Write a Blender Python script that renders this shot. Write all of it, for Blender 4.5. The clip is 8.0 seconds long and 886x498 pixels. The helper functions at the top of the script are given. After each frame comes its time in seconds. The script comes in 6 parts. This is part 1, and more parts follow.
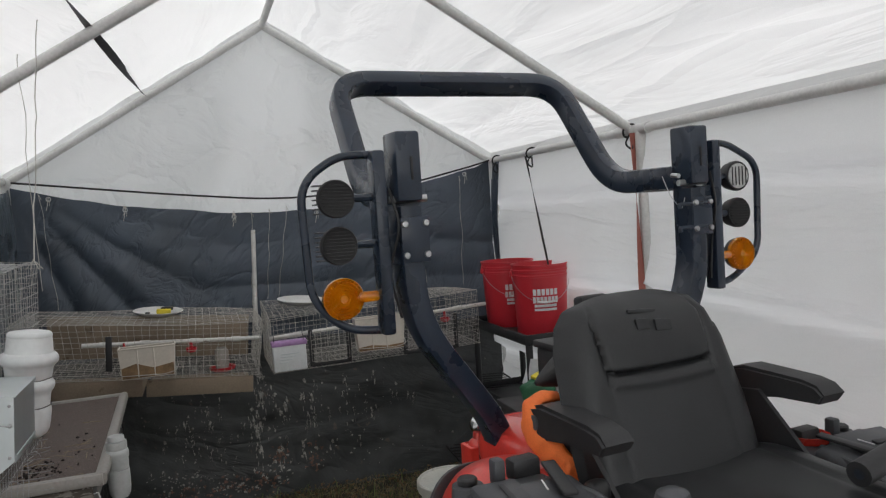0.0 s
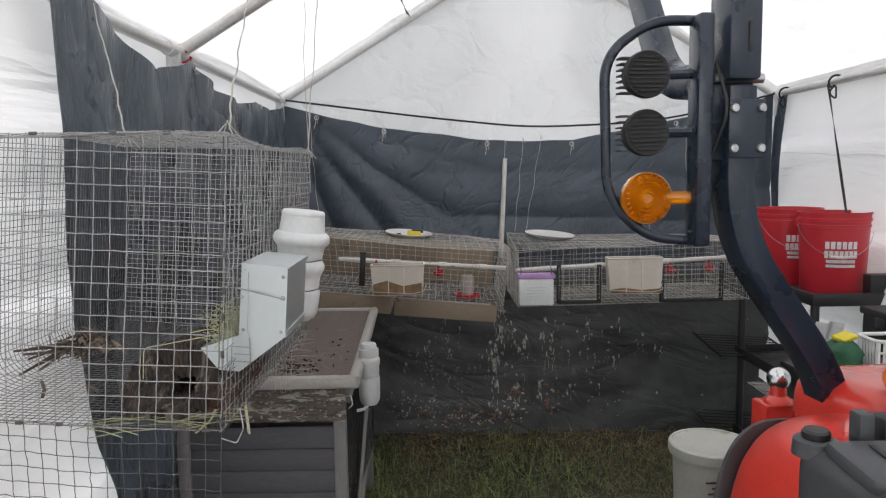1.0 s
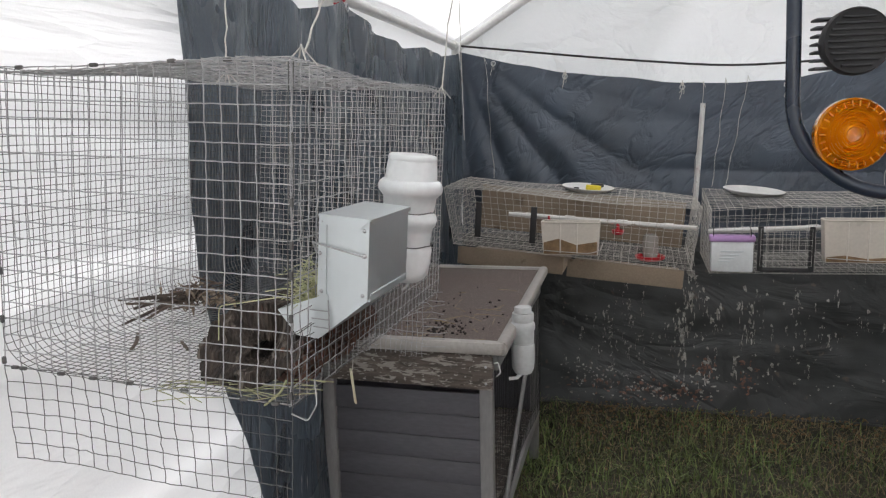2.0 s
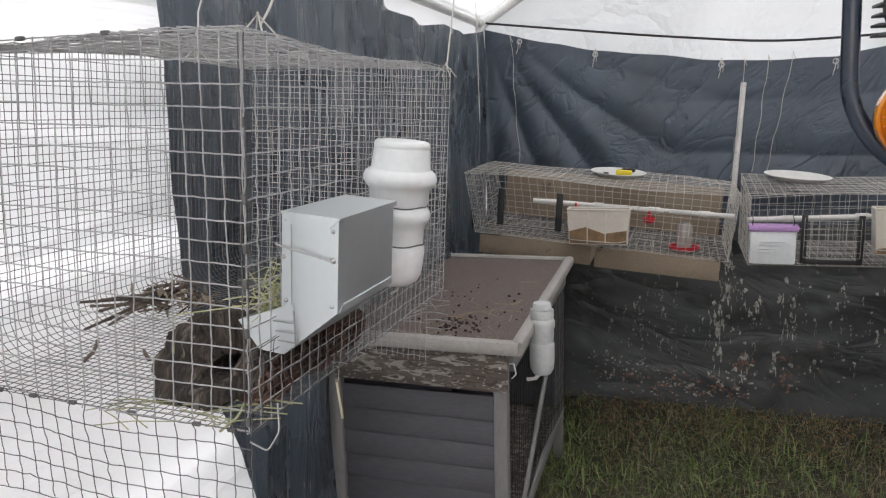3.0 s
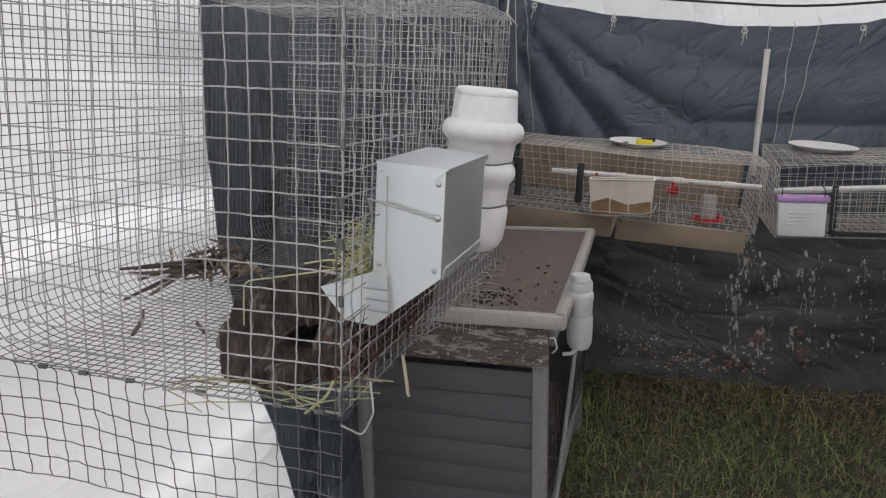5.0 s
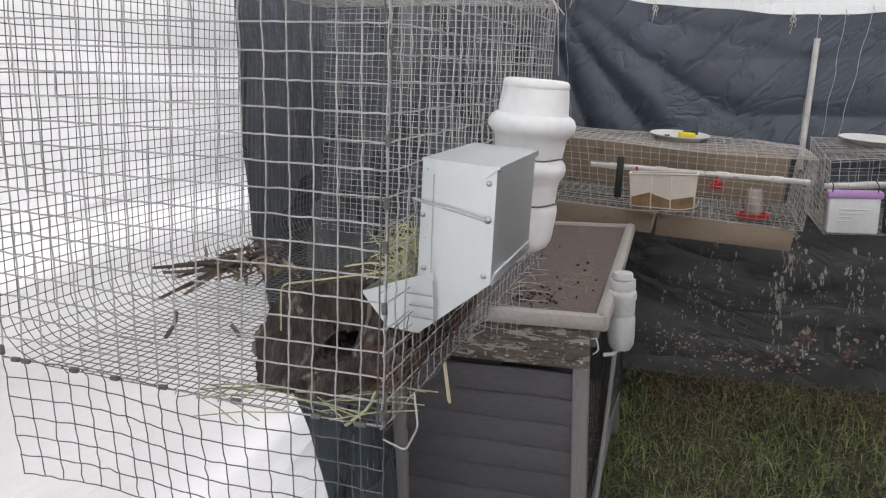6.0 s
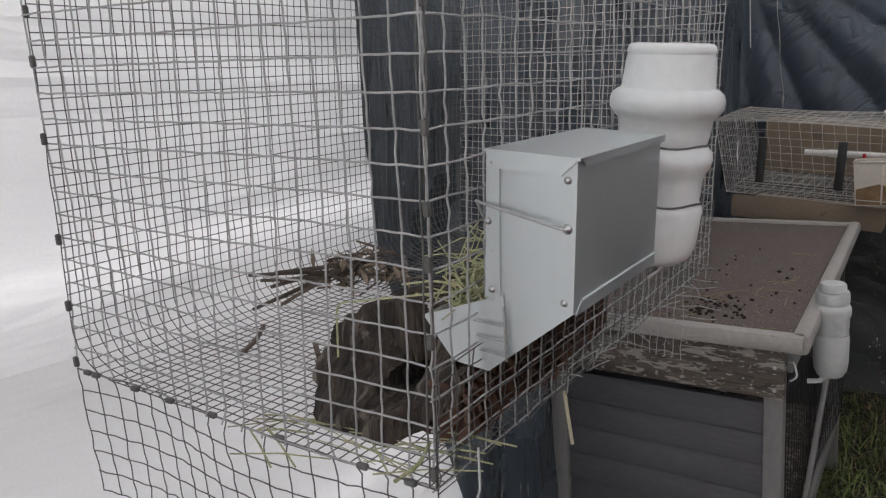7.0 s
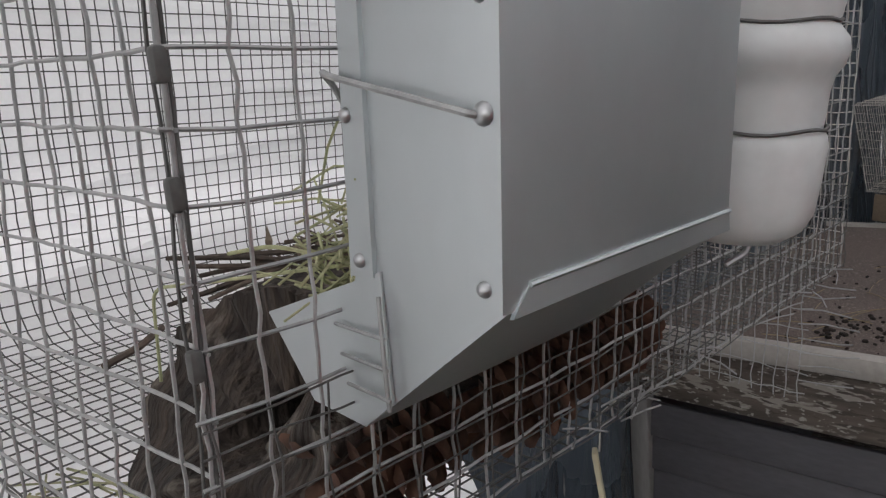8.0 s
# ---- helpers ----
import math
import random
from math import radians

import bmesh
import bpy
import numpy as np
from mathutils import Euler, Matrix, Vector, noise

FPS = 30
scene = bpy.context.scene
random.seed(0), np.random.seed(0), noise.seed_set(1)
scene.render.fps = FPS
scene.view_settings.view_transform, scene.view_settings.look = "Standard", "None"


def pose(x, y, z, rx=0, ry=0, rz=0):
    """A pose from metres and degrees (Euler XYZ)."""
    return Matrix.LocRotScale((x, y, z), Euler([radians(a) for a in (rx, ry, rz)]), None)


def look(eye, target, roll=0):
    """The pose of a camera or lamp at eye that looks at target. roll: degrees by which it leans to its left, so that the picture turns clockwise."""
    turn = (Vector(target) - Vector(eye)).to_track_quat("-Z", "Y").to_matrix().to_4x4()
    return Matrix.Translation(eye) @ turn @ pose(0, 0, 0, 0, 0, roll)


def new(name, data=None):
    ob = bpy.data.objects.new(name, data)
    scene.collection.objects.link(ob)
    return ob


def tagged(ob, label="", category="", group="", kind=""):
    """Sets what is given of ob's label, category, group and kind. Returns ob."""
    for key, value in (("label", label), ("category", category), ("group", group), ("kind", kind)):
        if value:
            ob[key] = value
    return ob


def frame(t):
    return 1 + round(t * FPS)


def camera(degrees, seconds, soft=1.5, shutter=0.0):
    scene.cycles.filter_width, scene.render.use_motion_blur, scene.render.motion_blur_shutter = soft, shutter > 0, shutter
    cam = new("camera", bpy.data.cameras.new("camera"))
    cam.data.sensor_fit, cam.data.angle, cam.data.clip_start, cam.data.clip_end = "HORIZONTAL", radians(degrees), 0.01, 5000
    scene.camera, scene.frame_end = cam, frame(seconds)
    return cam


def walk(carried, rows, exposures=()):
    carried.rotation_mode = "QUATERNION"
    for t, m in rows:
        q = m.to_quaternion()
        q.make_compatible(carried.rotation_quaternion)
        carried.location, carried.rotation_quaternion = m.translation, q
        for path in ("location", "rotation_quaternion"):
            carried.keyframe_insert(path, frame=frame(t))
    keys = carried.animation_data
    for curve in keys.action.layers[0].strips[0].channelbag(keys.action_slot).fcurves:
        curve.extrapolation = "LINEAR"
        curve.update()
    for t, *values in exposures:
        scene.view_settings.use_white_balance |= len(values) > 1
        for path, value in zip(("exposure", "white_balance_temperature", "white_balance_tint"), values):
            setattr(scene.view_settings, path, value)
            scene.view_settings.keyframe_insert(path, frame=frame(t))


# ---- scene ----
cam = camera(62.3, 8.0, 1.25)
PATH = [
    (0, (0.792, -0.524, 1.493), (1.423, 1.37, 1.379), -3.8),
    (0.5, (0.773, -0.368, 1.396), (1.131, 1.595, 1.262), -1.5),
    (1, (0.706, -0.264, 1.361), (0.726, 1.725, 1.154), -0.8),
    (1.5, (0.736, -0.154, 1.323), (0.411, 1.803, 1.067), -1.3),
    (1.7, (0.777, -0.089, 1.327), (0.35, 1.845, 1.046), -1.2),
    (2.8, (0.869, 0.124, 1.327), (0.262, 1.997, 0.968), -2.0),
    (3, (0.847, 0.157, 1.327), (0.231, 2.025, 0.967), -1.6),
    (3.5, (0.723, 0.225, 1.315), (0.045, 2.07, 0.95), -1.7),
    (4, (0.647, 0.24, 1.31), (-0.089, 2.061, 0.925), -1.6),
    (4.5, (0.659, 0.225, 1.293), (-0.014, 2.064, 0.885), -1.7),
    (4.7, (0.668, 0.214, 1.289), (0.052, 2.072, 0.875), -1.6),
    (5.8, (0.678, 0.242, 1.292), (0.148, 2.118, 0.846), -0.9),
    (6, (0.641, 0.259, 1.29), (-0.001, 2.1, 0.846), -1.3),
    (6.5, (0.643, 0.328, 1.287), (-0.284, 2.042, 0.835), -3.6),
    (7, (0.683, 0.457, 1.265), (-0.459, 2.042, 0.838), -4.5),
    (7.5, (0.652, 0.606, 1.231), (-0.643, 2.085, 0.858), -4.8),
    (7.8, (0.611, 0.701, 1.183), (-0.739, 2.132, 0.823), -4.7),
    (8, (0.602, 0.758, 1.16), (-0.777, 2.159, 0.795), -5.0),
]
walk(cam, [(t, look(eye, target, roll)) for t, eye, target, roll in PATH], [(t, stops, 6700, tint) for t, stops, tint in ((0, 1.53, 9), (0.5, 1.63, 9), (1, 2.06, 11), (1.5, 2.12, 11), (3.5, 2.38, 12), (4, 2.08, 12), (4.5, 1.83, 13), (5.8, 2.54, 13), (6, 2.36, 13), (6.5, 1.78, 13), (7, 1.78, 13), (7.5, 1.84, 13), (8, 1.7, 13))])

# ---- light ----
GROUND = -0.12
world = bpy.data.worlds.new("overcast_sky")
scene.world = world
world.use_nodes = True
wn = world.node_tree.nodes
sky = wn.new("ShaderNodeTexSky")
sky.sky_type = 'NISHITA'
sky.sun_disc = False
sky.sun_elevation, sky.sun_rotation = radians(66), radians(200)
sky.air_density, sky.dust_density = 1.0, 3.0
cloud = wn.new("ShaderNodeHueSaturation")
cloud.inputs["Saturation"].default_value = 0.22
world.node_tree.links.new(sky.outputs[0], cloud.inputs["Color"])
world.node_tree.links.new(cloud.outputs[0], wn["Background"].inputs[0])
wn["Background"].inputs[1].default_value = 0.15
sun_data = bpy.data.lights.new("sun", 'SUN')
sun_data.energy, sun_data.angle, sun_data.color = 0.25, radians(70), (1.0, 0.97, 0.93)
sun = new("sun", sun_data)
sun.rotation_euler = (radians(24), 0, radians(-20))


# ---- geometry helpers ----
class Geo:
    def __init__(self):
        self.v, self.f = [], []

    def add(self, verts, faces):
        n = len(self.v)
        self.v += [tuple(p) for p in verts]
        self.f += [tuple(n + i for i in f) for f in faces]
        return self

    def box(self, c, s, bev=0.004, m=None, seg=2):
        bm = bmesh.new()
        bmesh.ops.create_cube(bm, size=1.0)
        bmesh.ops.scale(bm, vec=s, verts=bm.verts)
        b = min(bev, min(s) * 0.45)
        if b > 0:
            bmesh.ops.bevel(bm, geom=bm.edges[:], offset=b, segments=seg, profile=0.5, affect='EDGES')
        mat = Matrix.Translation(c) @ (m if m is not None else Matrix())
        bm.verts.index_update()
        self.add([mat @ v.co for v in bm.verts], [[v.index for v in f.verts] for f in bm.faces])
        bm.free()
        return self

    def tube(self, pts, r, n=8, closed=False, prof=None, up=None, twist=0.0):
        """Sweeps a ring, or a profile of (a, b) pairs, along points."""
        pts = [Vector(p) for p in pts]
        k = len(pts)
        if prof is None:
            prof = [(math.cos(2 * math.pi * i / n), math.sin(2 * math.pi * i / n)) for i in range(n)]
        n = len(prof)
        rad = r if hasattr(r, "__len__") else [r] * k
        verts, side = [], None
        for i, p in enumerate(pts):
            a = pts[i - 1] if i else (pts[-1] if closed else p)
            b = pts[i + 1] if i < k - 1 else (pts[0] if closed else p)
            d = (b - a).normalized()
            if side is None:
                ref = Vector(up) if up else (Vector((0, 0, 1)) if abs(d.z) < 0.9 else Vector((1, 0, 0)))
                side = d.cross(ref).normalized()
            side = (side - d * side.dot(d)).normalized()
            top = side.cross(d)
            verts += [p + rad[i] * (u * side + w * top) for u, w in prof]
        faces = [(i * n + j, i * n + (j + 1) % n, (i + 1) % k * n + (j + 1) % n, (i + 1) % k * n + j)
                 for i in range(k if closed else k - 1) for j in range(n)]
        if not closed:
            faces += [tuple(range(n))[::-1], tuple(range((k - 1) * n, k * n))]
        return self.add(verts, faces)

    def lathe(self, prof, n=24, m=None):
        m = m if m is not None else Matrix()
        k = len(prof)
        verts = [m @ Vector((r * math.cos(2 * math.pi * j / n), r * math.sin(2 * math.pi * j / n), z)) for r, z in prof for j in range(n)]
        faces = [(i * n + j, i * n + (j + 1) % n, (i + 1) * n + (j + 1) % n, (i + 1) * n + j) for i in range(k - 1) for j in range(n)]
        faces += [tuple(range(n))[::-1], tuple(range((k - 1) * n, k * n))]
        return self.add(verts, faces)

    def sheet(self, fn, nu, nv):
        verts = [fn(i / nu, j / nv) for j in range(nv + 1) for i in range(nu + 1)]
        w = nu + 1
        return self.add(verts, [(j * w + i, j * w + i + 1, (j + 1) * w + i + 1, (j + 1) * w + i) for j in range(nv) for i in range(nu)])

    def slab(self, outline, h0, h1, axis=1):
        """A prism: an outline of (a, b) in the plane across the axis, from h0 to h1."""
        n = len(outline)
        put = {0: lambda a, b, h: (h, a, b), 1: lambda a, b, h: (a, h, b), 2: lambda a, b, h: (a, b, h)}[axis]
        verts = [put(a, b, h0) for a, b in outline] + [put(a, b, h1) for a, b in outline]
        faces = [(i, (i + 1) % n, n + (i + 1) % n, n + i) for i in range(n)] + [tuple(range(n))[::-1], tuple(range(n, 2 * n))]
        return self.add(verts, faces)

    def wires(self, fn, us, vs, r, seg=3, wob=0.0012, over=0.0):
        """A welded wire panel: fn(u, v) is its surface; a wire at each u and at each v."""
        u0, u1, v0, v1 = us[0] - over, us[-1] + over, vs[0] - over, vs[-1] + over
        for lines, lo, hi, flip in ((us, v0, v1, False), (vs, u0, u1, True)):
            for a in lines:
                steps = max(2, int(round((hi - lo) / 0.05)) * seg // 3)
                row = []
                for i in range(steps + 1):
                    b = lo + (hi - lo) * i / steps
                    p = Vector(fn(b, a) if flip else fn(a, b))
                    row.append(p + wob * Vector((random.uniform(-1, 1), random.uniform(-1, 1), random.uniform(-1, 1))))
                self.tube(row, r, 5)
        return self

    def moved(self, m):
        self.v = [tuple(m @ Vector(p)) for p in self.v]
        return self


def fillet(pts, rad, seg=5, closed=False):
    """Rounds the corners of a polyline."""
    pts = [Vector(p) for p in pts]
    out, k = [], len(pts)
    for i, p in enumerate(pts):
        if not closed and i in (0, k - 1):
            out.append(p)
            continue
        a, b = pts[i - 1] - p, pts[(i + 1) % k] - p
        d = min(rad, a.length * 0.48, b.length * 0.48)
        s, e = p + a.normalized() * d, p + b.normalized() * d
        for j in range(seg + 1):
            t = j / seg
            out.append((1 - t) ** 2 * s + 2 * t * (1 - t) * p + t * t * e)
    return out


def rect(a, b, c=0.006):
    """A rectangular tube's profile with rounded corners."""
    out = []
    for sx, sy, st in ((1, 1, 0), (-1, 1, 90), (-1, -1, 180), (1, -1, 270)):
        for k in range(3):
            g = radians(st + 45 * k)
            out.append((sx * (a / 2 - c) + c * math.cos(g), sy * (b / 2 - c) + c * math.sin(g)))
    return out


INV = {}


def thing(name, loc, label, category, group="", kind="", rot=0.0):
    e = new(name)
    e.matrix_basis = pose(*loc, 0, 0, rot)
    e.empty_display_size = 0.05
    INV[e] = e.matrix_basis.inverted()
    return tagged(e, label, category, group, kind)


def mesh_of(name, geo, mat, angle=38):
    me = bpy.data.meshes.new(name)
    me.from_pydata(geo.v, [], geo.f)
    bm = bmesh.new()
    bm.from_mesh(me)
    bmesh.ops.recalc_face_normals(bm, faces=bm.faces)
    bm.to_mesh(me)
    bm.free()
    me.polygons.foreach_set("use_smooth", [True] * len(me.polygons))
    me.set_sharp_from_angle(angle=radians(angle))
    me.materials.append(mat)
    return me


def part(name, geo, mat, parent=None, label="", local=False, angle=38):
    """One mesh object, under a thing or a part. Points are in the world unless local."""
    root = parent
    while root is not None and root.parent is not None:
        root = root.parent
    if root is not None and not local and root in INV:
        geo.moved(INV[root])
    ob = new(name, mesh_of(name, geo, mat, angle))
    if parent is not None:
        ob.parent = parent
    if label:
        tagged(ob, label)
    return ob


def solid(name, geo, mat, label, category, group="", kind="", angle=38):
    return tagged(part(name, geo, mat, angle=angle), label, category, group, kind)


# ---- materials ----
def material(name, base, rough=0.6, metal=0.0, var=0.15, scale=6.0, fine=120.0, bump=0.15, dist=0.002, tint=None, stretch=(1, 1, 1), coat=0.0,
             spots=None, island=0.0):
    """Base colour varied at a coarse and a fine scale, with bump, and stains of a colour of their own."""
    mt = bpy.data.materials.new(name)
    mt.use_nodes = True
    nt, nd = mt.node_tree, mt.node_tree.nodes
    bsdf = nd["Principled BSDF"]
    tc = nd.new("ShaderNodeTexCoord")

    def mapped(st):
        mp = nd.new("ShaderNodeMapping")
        mp.inputs["Scale"].default_value = st
        nt.links.new(tc.outputs["Object"], mp.inputs[0])
        return mp.outputs[0]

    def noise_node(sc, det, st=(1, 1, 1)):
        nz = nd.new("ShaderNodeTexNoise")
        nz.inputs["Scale"].default_value, nz.inputs["Detail"].default_value = sc, det
        nt.links.new(mapped(st), nz.inputs["Vector"])
        return nz.outputs["Fac"]

    coarse, grain = noise_node(scale, 4, stretch), noise_node(fine, 3, stretch)
    ramp = nd.new("ShaderNodeValToRGB")
    ramp.color_ramp.elements[0].position, ramp.color_ramp.elements[1].position = 0.3, 0.7
    lo = tint if tint else tuple(c * (1 - var * 1.6) for c in base)
    ramp.color_ramp.elements[0].color = (*lo, 1)
    ramp.color_ramp.elements[1].color = (*base, 1)
    nt.links.new(coarse, ramp.inputs[0])
    mul = nd.new("ShaderNodeMixRGB")
    mul.blend_type = 'MULTIPLY'
    mul.inputs[0].default_value = min(1.0, var * 2)
    g2 = nd.new("ShaderNodeMapRange")
    g2.inputs[1].default_value, g2.inputs[2].default_value, g2.inputs[3].default_value, g2.inputs[4].default_value = 0.3, 0.7, 0.55, 1.15
    nt.links.new(grain, g2.inputs[0])
    nt.links.new(ramp.outputs[0], mul.inputs[1])
    nt.links.new(g2.outputs[0], mul.inputs[2])
    col = mul.outputs[0]
    if island:
        geo_n = nd.new("ShaderNodeObjectInfo")
        m2 = nd.new("ShaderNodeMapRange")
        m2.inputs[3].default_value, m2.inputs[4].default_value = 1 - island, 1 + island
        nt.links.new(geo_n.outputs["Random"], m2.inputs[0])
        m3 = nd.new("ShaderNodeMixRGB")
        m3.blend_type, m3.inputs[0].default_value = 'MULTIPLY', 1.0
        nt.links.new(col, m3.inputs[1])
        nt.links.new(m2.outputs[0], m3.inputs[2])
        col = m3.outputs[0]
    for sc, cut, st, sp in spots or ():
        n1 = noise_node(sc, 5, st)
        cutter = nd.new("ShaderNodeMapRange")
        cutter.inputs[1].default_value, cutter.inputs[2].default_value = cut, cut + 0.05
        nt.links.new(n1, cutter.inputs[0])
        mx = nd.new("ShaderNodeMixRGB")
        mx.inputs[2].default_value = (*sp, 1)
        nt.links.new(cutter.outputs[0], mx.inputs[0])
        nt.links.new(col, mx.inputs[1])
        col = mx.outputs[0]
    nt.links.new(col, bsdf.inputs["Base Color"])
    rr = nd.new("ShaderNodeMapRange")
    rr.inputs[1].default_value, rr.inputs[2].default_value = 0.3, 0.7
    rr.inputs[3].default_value, rr.inputs[4].default_value = max(0.02, rough - 0.09), min(1.0, rough + 0.09)
    nt.links.new(coarse, rr.inputs[0])
    nt.links.new(rr.outputs[0], bsdf.inputs["Roughness"])
    bsdf.inputs["Metallic"].default_value = metal
    bsdf.inputs["Coat Weight"].default_value = coat
    bp = nd.new("ShaderNodeBump")
    bp.inputs["Strength"].default_value, bp.inputs["Distance"].default_value = bump, dist
    nt.links.new(grain, bp.inputs["Height"])
    nt.links.new(bp.outputs[0], bsdf.inputs["Normal"])
    return mt


def crumple(nt, nd, scale, strength, dist, stretch=(1, 1, 1), before=None, slant=0):
    """A bump of folded creases: warped cell edges with broad noise between them."""
    tc = nd.new("ShaderNodeTexCoord")
    mp = nd.new("ShaderNodeMapping")
    mp.vector_type = 'TEXTURE'
    mp.inputs["Scale"].default_value = [1 / f for f in stretch]
    mp.inputs["Rotation"].default_value = (0, radians(slant), 0)
    nt.links.new(tc.outputs["Object"], mp.inputs[0])
    big = nd.new("ShaderNodeTexNoise")
    big.inputs["Scale"].default_value, big.inputs["Detail"].default_value, big.inputs["Distortion"].default_value = scale * 0.85, 5, 1.2
    nt.links.new(mp.outputs[0], big.inputs["Vector"])
    skew = nd.new("ShaderNodeMixRGB")
    skew.blend_type, skew.inputs[0].default_value = 'ADD', 0.35
    nt.links.new(mp.outputs[0], skew.inputs[1])
    nt.links.new(big.outputs["Color"], skew.inputs[2])
    vo = nd.new("ShaderNodeTexVoronoi")
    vo.feature = 'DISTANCE_TO_EDGE'
    vo.inputs["Scale"].default_value = scale
    nt.links.new(skew.outputs[0], vo.inputs["Vector"])
    lim = nd.new("ShaderNodeMapRange")
    lim.inputs[2].default_value = 0.12
    nt.links.new(vo.outputs["Distance"], lim.inputs[0])
    both = nd.new("ShaderNodeMath")
    both.operation = 'MULTIPLY_ADD'
    both.inputs[1].default_value = 0.35
    nt.links.new(lim.outputs[0], both.inputs[0])
    nt.links.new(big.outputs["Fac"], both.inputs[2])
    bp = nd.new("ShaderNodeBump")
    bp.inputs["Strength"].default_value, bp.inputs["Distance"].default_value = strength, dist
    nt.links.new(both.outputs[0], bp.inputs["Height"])
    if before is not None:
        nt.links.new(before, bp.inputs["Normal"])
    return bp.outputs[0]


def crumpled(mt, scale, strength, dist, stretch=(1, 1, 1), slant=0):
    nt, nd = mt.node_tree, mt.node_tree.nodes
    bsdf = nd["Principled BSDF"]
    was = bsdf.inputs["Normal"].links[0].from_socket
    nt.links.new(crumple(nt, nd, scale, strength, dist, stretch, was, slant), bsdf.inputs["Normal"])
    return mt


def fabric(name, base, through_part, scale=1.5, stretch=(1, 1, 1)):
    """Thin woven sheet: part of the light goes through it."""
    mt = material(name, base, 0.75, 0, 0.06, scale, 260, 0.12, 0.001)
    nt, nd = mt.node_tree, mt.node_tree.nodes
    bsdf, out = nd["Principled BSDF"], nd["Material Output"]
    crease = crumple(nt, nd, 2.6, 0.5, 0.05, stretch)
    nt.links.new(crease, bsdf.inputs["Normal"])
    tr = nd.new("ShaderNodeBsdfTranslucent")
    nt.links.new(crease, tr.inputs["Normal"])
    tr.inputs[0].default_value = (*base, 1)
    mx = nd.new("ShaderNodeMixShader")
    mx.inputs[0].default_value = through_part
    nt.links.new(bsdf.outputs[0], mx.inputs[1])
    nt.links.new(tr.outputs[0], mx.inputs[2])
    nt.links.new(mx.outputs[0], out.inputs[0])
    return mt


M_FABRIC = fabric("white_woven_poly", (0.84, 0.85, 0.85), 0.40)
M_FLAP = fabric("thin_white_sheeting", (0.84, 0.85, 0.85), 0.72)
M_FABRIC_LONG = fabric("white_woven_poly_stretched", (0.83, 0.835, 0.84), 0.35, 1.5, (1.0, 0.22, 1.25))
M_TARP_SIDE = crumpled(material("shiny_crinkled_black_tarp", (0.088, 0.112, 0.138), 0.30, 0, 0.25, 3, 400, 0.25, 0.0008, spots=[(7, 0.62, (1, 1, 0.35), (0.135, 0.155, 0.165)), (60, 0.66, (1, 1, 0.12), (0.25, 0.25, 0.245))]), 5.0, 0.45, 0.045, (1.6, 1.6, 0.35), 0)
M_TARP = crumpled(material("black_woven_tarp", (0.080, 0.104, 0.138), 0.36, 0, 0.25, 3, 400, 0.25, 0.0008, spots=[(60, 0.76, (1, 1, 0.5), (0.15, 0.15, 0.15))]), 6.5, 0.38, 0.03, (1.0, 1.0, 0.4), 42)
M_TARP_LOW = crumpled(material("black_tarp_with_droppings", (0.074, 0.079, 0.080), 0.5, 0, 0.25, 3, 400, 0.25, 0.0008,
                      spots=[(70, 0.70, (1, 1, 0.4), (0.26, 0.25, 0.23)), (20, 0.665, (1, 1, 0.8), (0.12, 0.10, 0.085))]), 4.0, 0.30, 0.04, (0.45, 0.45, 1.0), 12)
M_SPLASH = material("dried_white_droppings", (0.60, 0.585, 0.55), 0.85, 0, 0.4, 60, 260, 0.4, 0.001, tint=(0.20, 0.185, 0.165))
M_CLOT = material("reddish_crusted_feed", (0.34, 0.19, 0.15), 0.9, 0, 0.4, 40, 200, 0.5, 0.002, tint=(0.14, 0.08, 0.06))
M_LEAF = material("dry_tan_leaf", (0.30, 0.245, 0.185), 0.85, 0, 0.3, 40, 160, 0.3, 0.001, tint=(0.17, 0.13, 0.10))
M_PIPE = material("white_painted_steel_pipe", (0.70, 0.70, 0.685), 0.4, 0, 0.12, 8, 90, 0.1, 0.001, spots=[(14, 0.72, (1, 1, 1), (0.45, 0.42, 0.38))])
M_PVC = material("white_pvc", (0.75, 0.74, 0.71), 0.4, 0, 0.12, 12, 90, 0.1, 0.001, spots=[(40, 0.66, (1, 1, 1), (0.38, 0.33, 0.28))])
M_STEEL = material("dark_powder_coated_steel", (0.020, 0.031, 0.052), 0.28, 0, 0.2, 9, 220, 0.08, 0.0006, spots=[(70, 0.77, (1, 1, 1), (0.10, 0.10, 0.10))])
M_RUBBER = material("black_plastic", (0.026, 0.026, 0.028), 0.55, 0, 0.2, 10, 200, 0.15, 0.0008)
M_VINYL = material("black_seat_vinyl", (0.015, 0.016, 0.018), 0.44, 0, 0.25, 5, 330, 0.4, 0.0008, spots=[(50, 0.76, (1, 1, 1), (0.06, 0.06, 0.06))])
M_GREYPLASTIC = material("charcoal_plastic", (0.066, 0.069, 0.076), 0.5, 0, 0.15, 8, 260, 0.2, 0.0007, spots=[(60, 0.74, (1, 1, 1), (0.13, 0.13, 0.125))])
M_RED = material("glossy_red_plastic", (0.72, 0.05, 0.035), 0.28, 0, 0.1, 4, 150, 0.05, 0.0006, coat=0.4, spots=[(34, 0.70, (1, 1, 1), (0.45, 0.09, 0.07))])
M_BUCKET = material("red_bucket_plastic", (0.62, 0.03, 0.045), 0.42, 0, 0.1, 5, 150, 0.06, 0.0006)
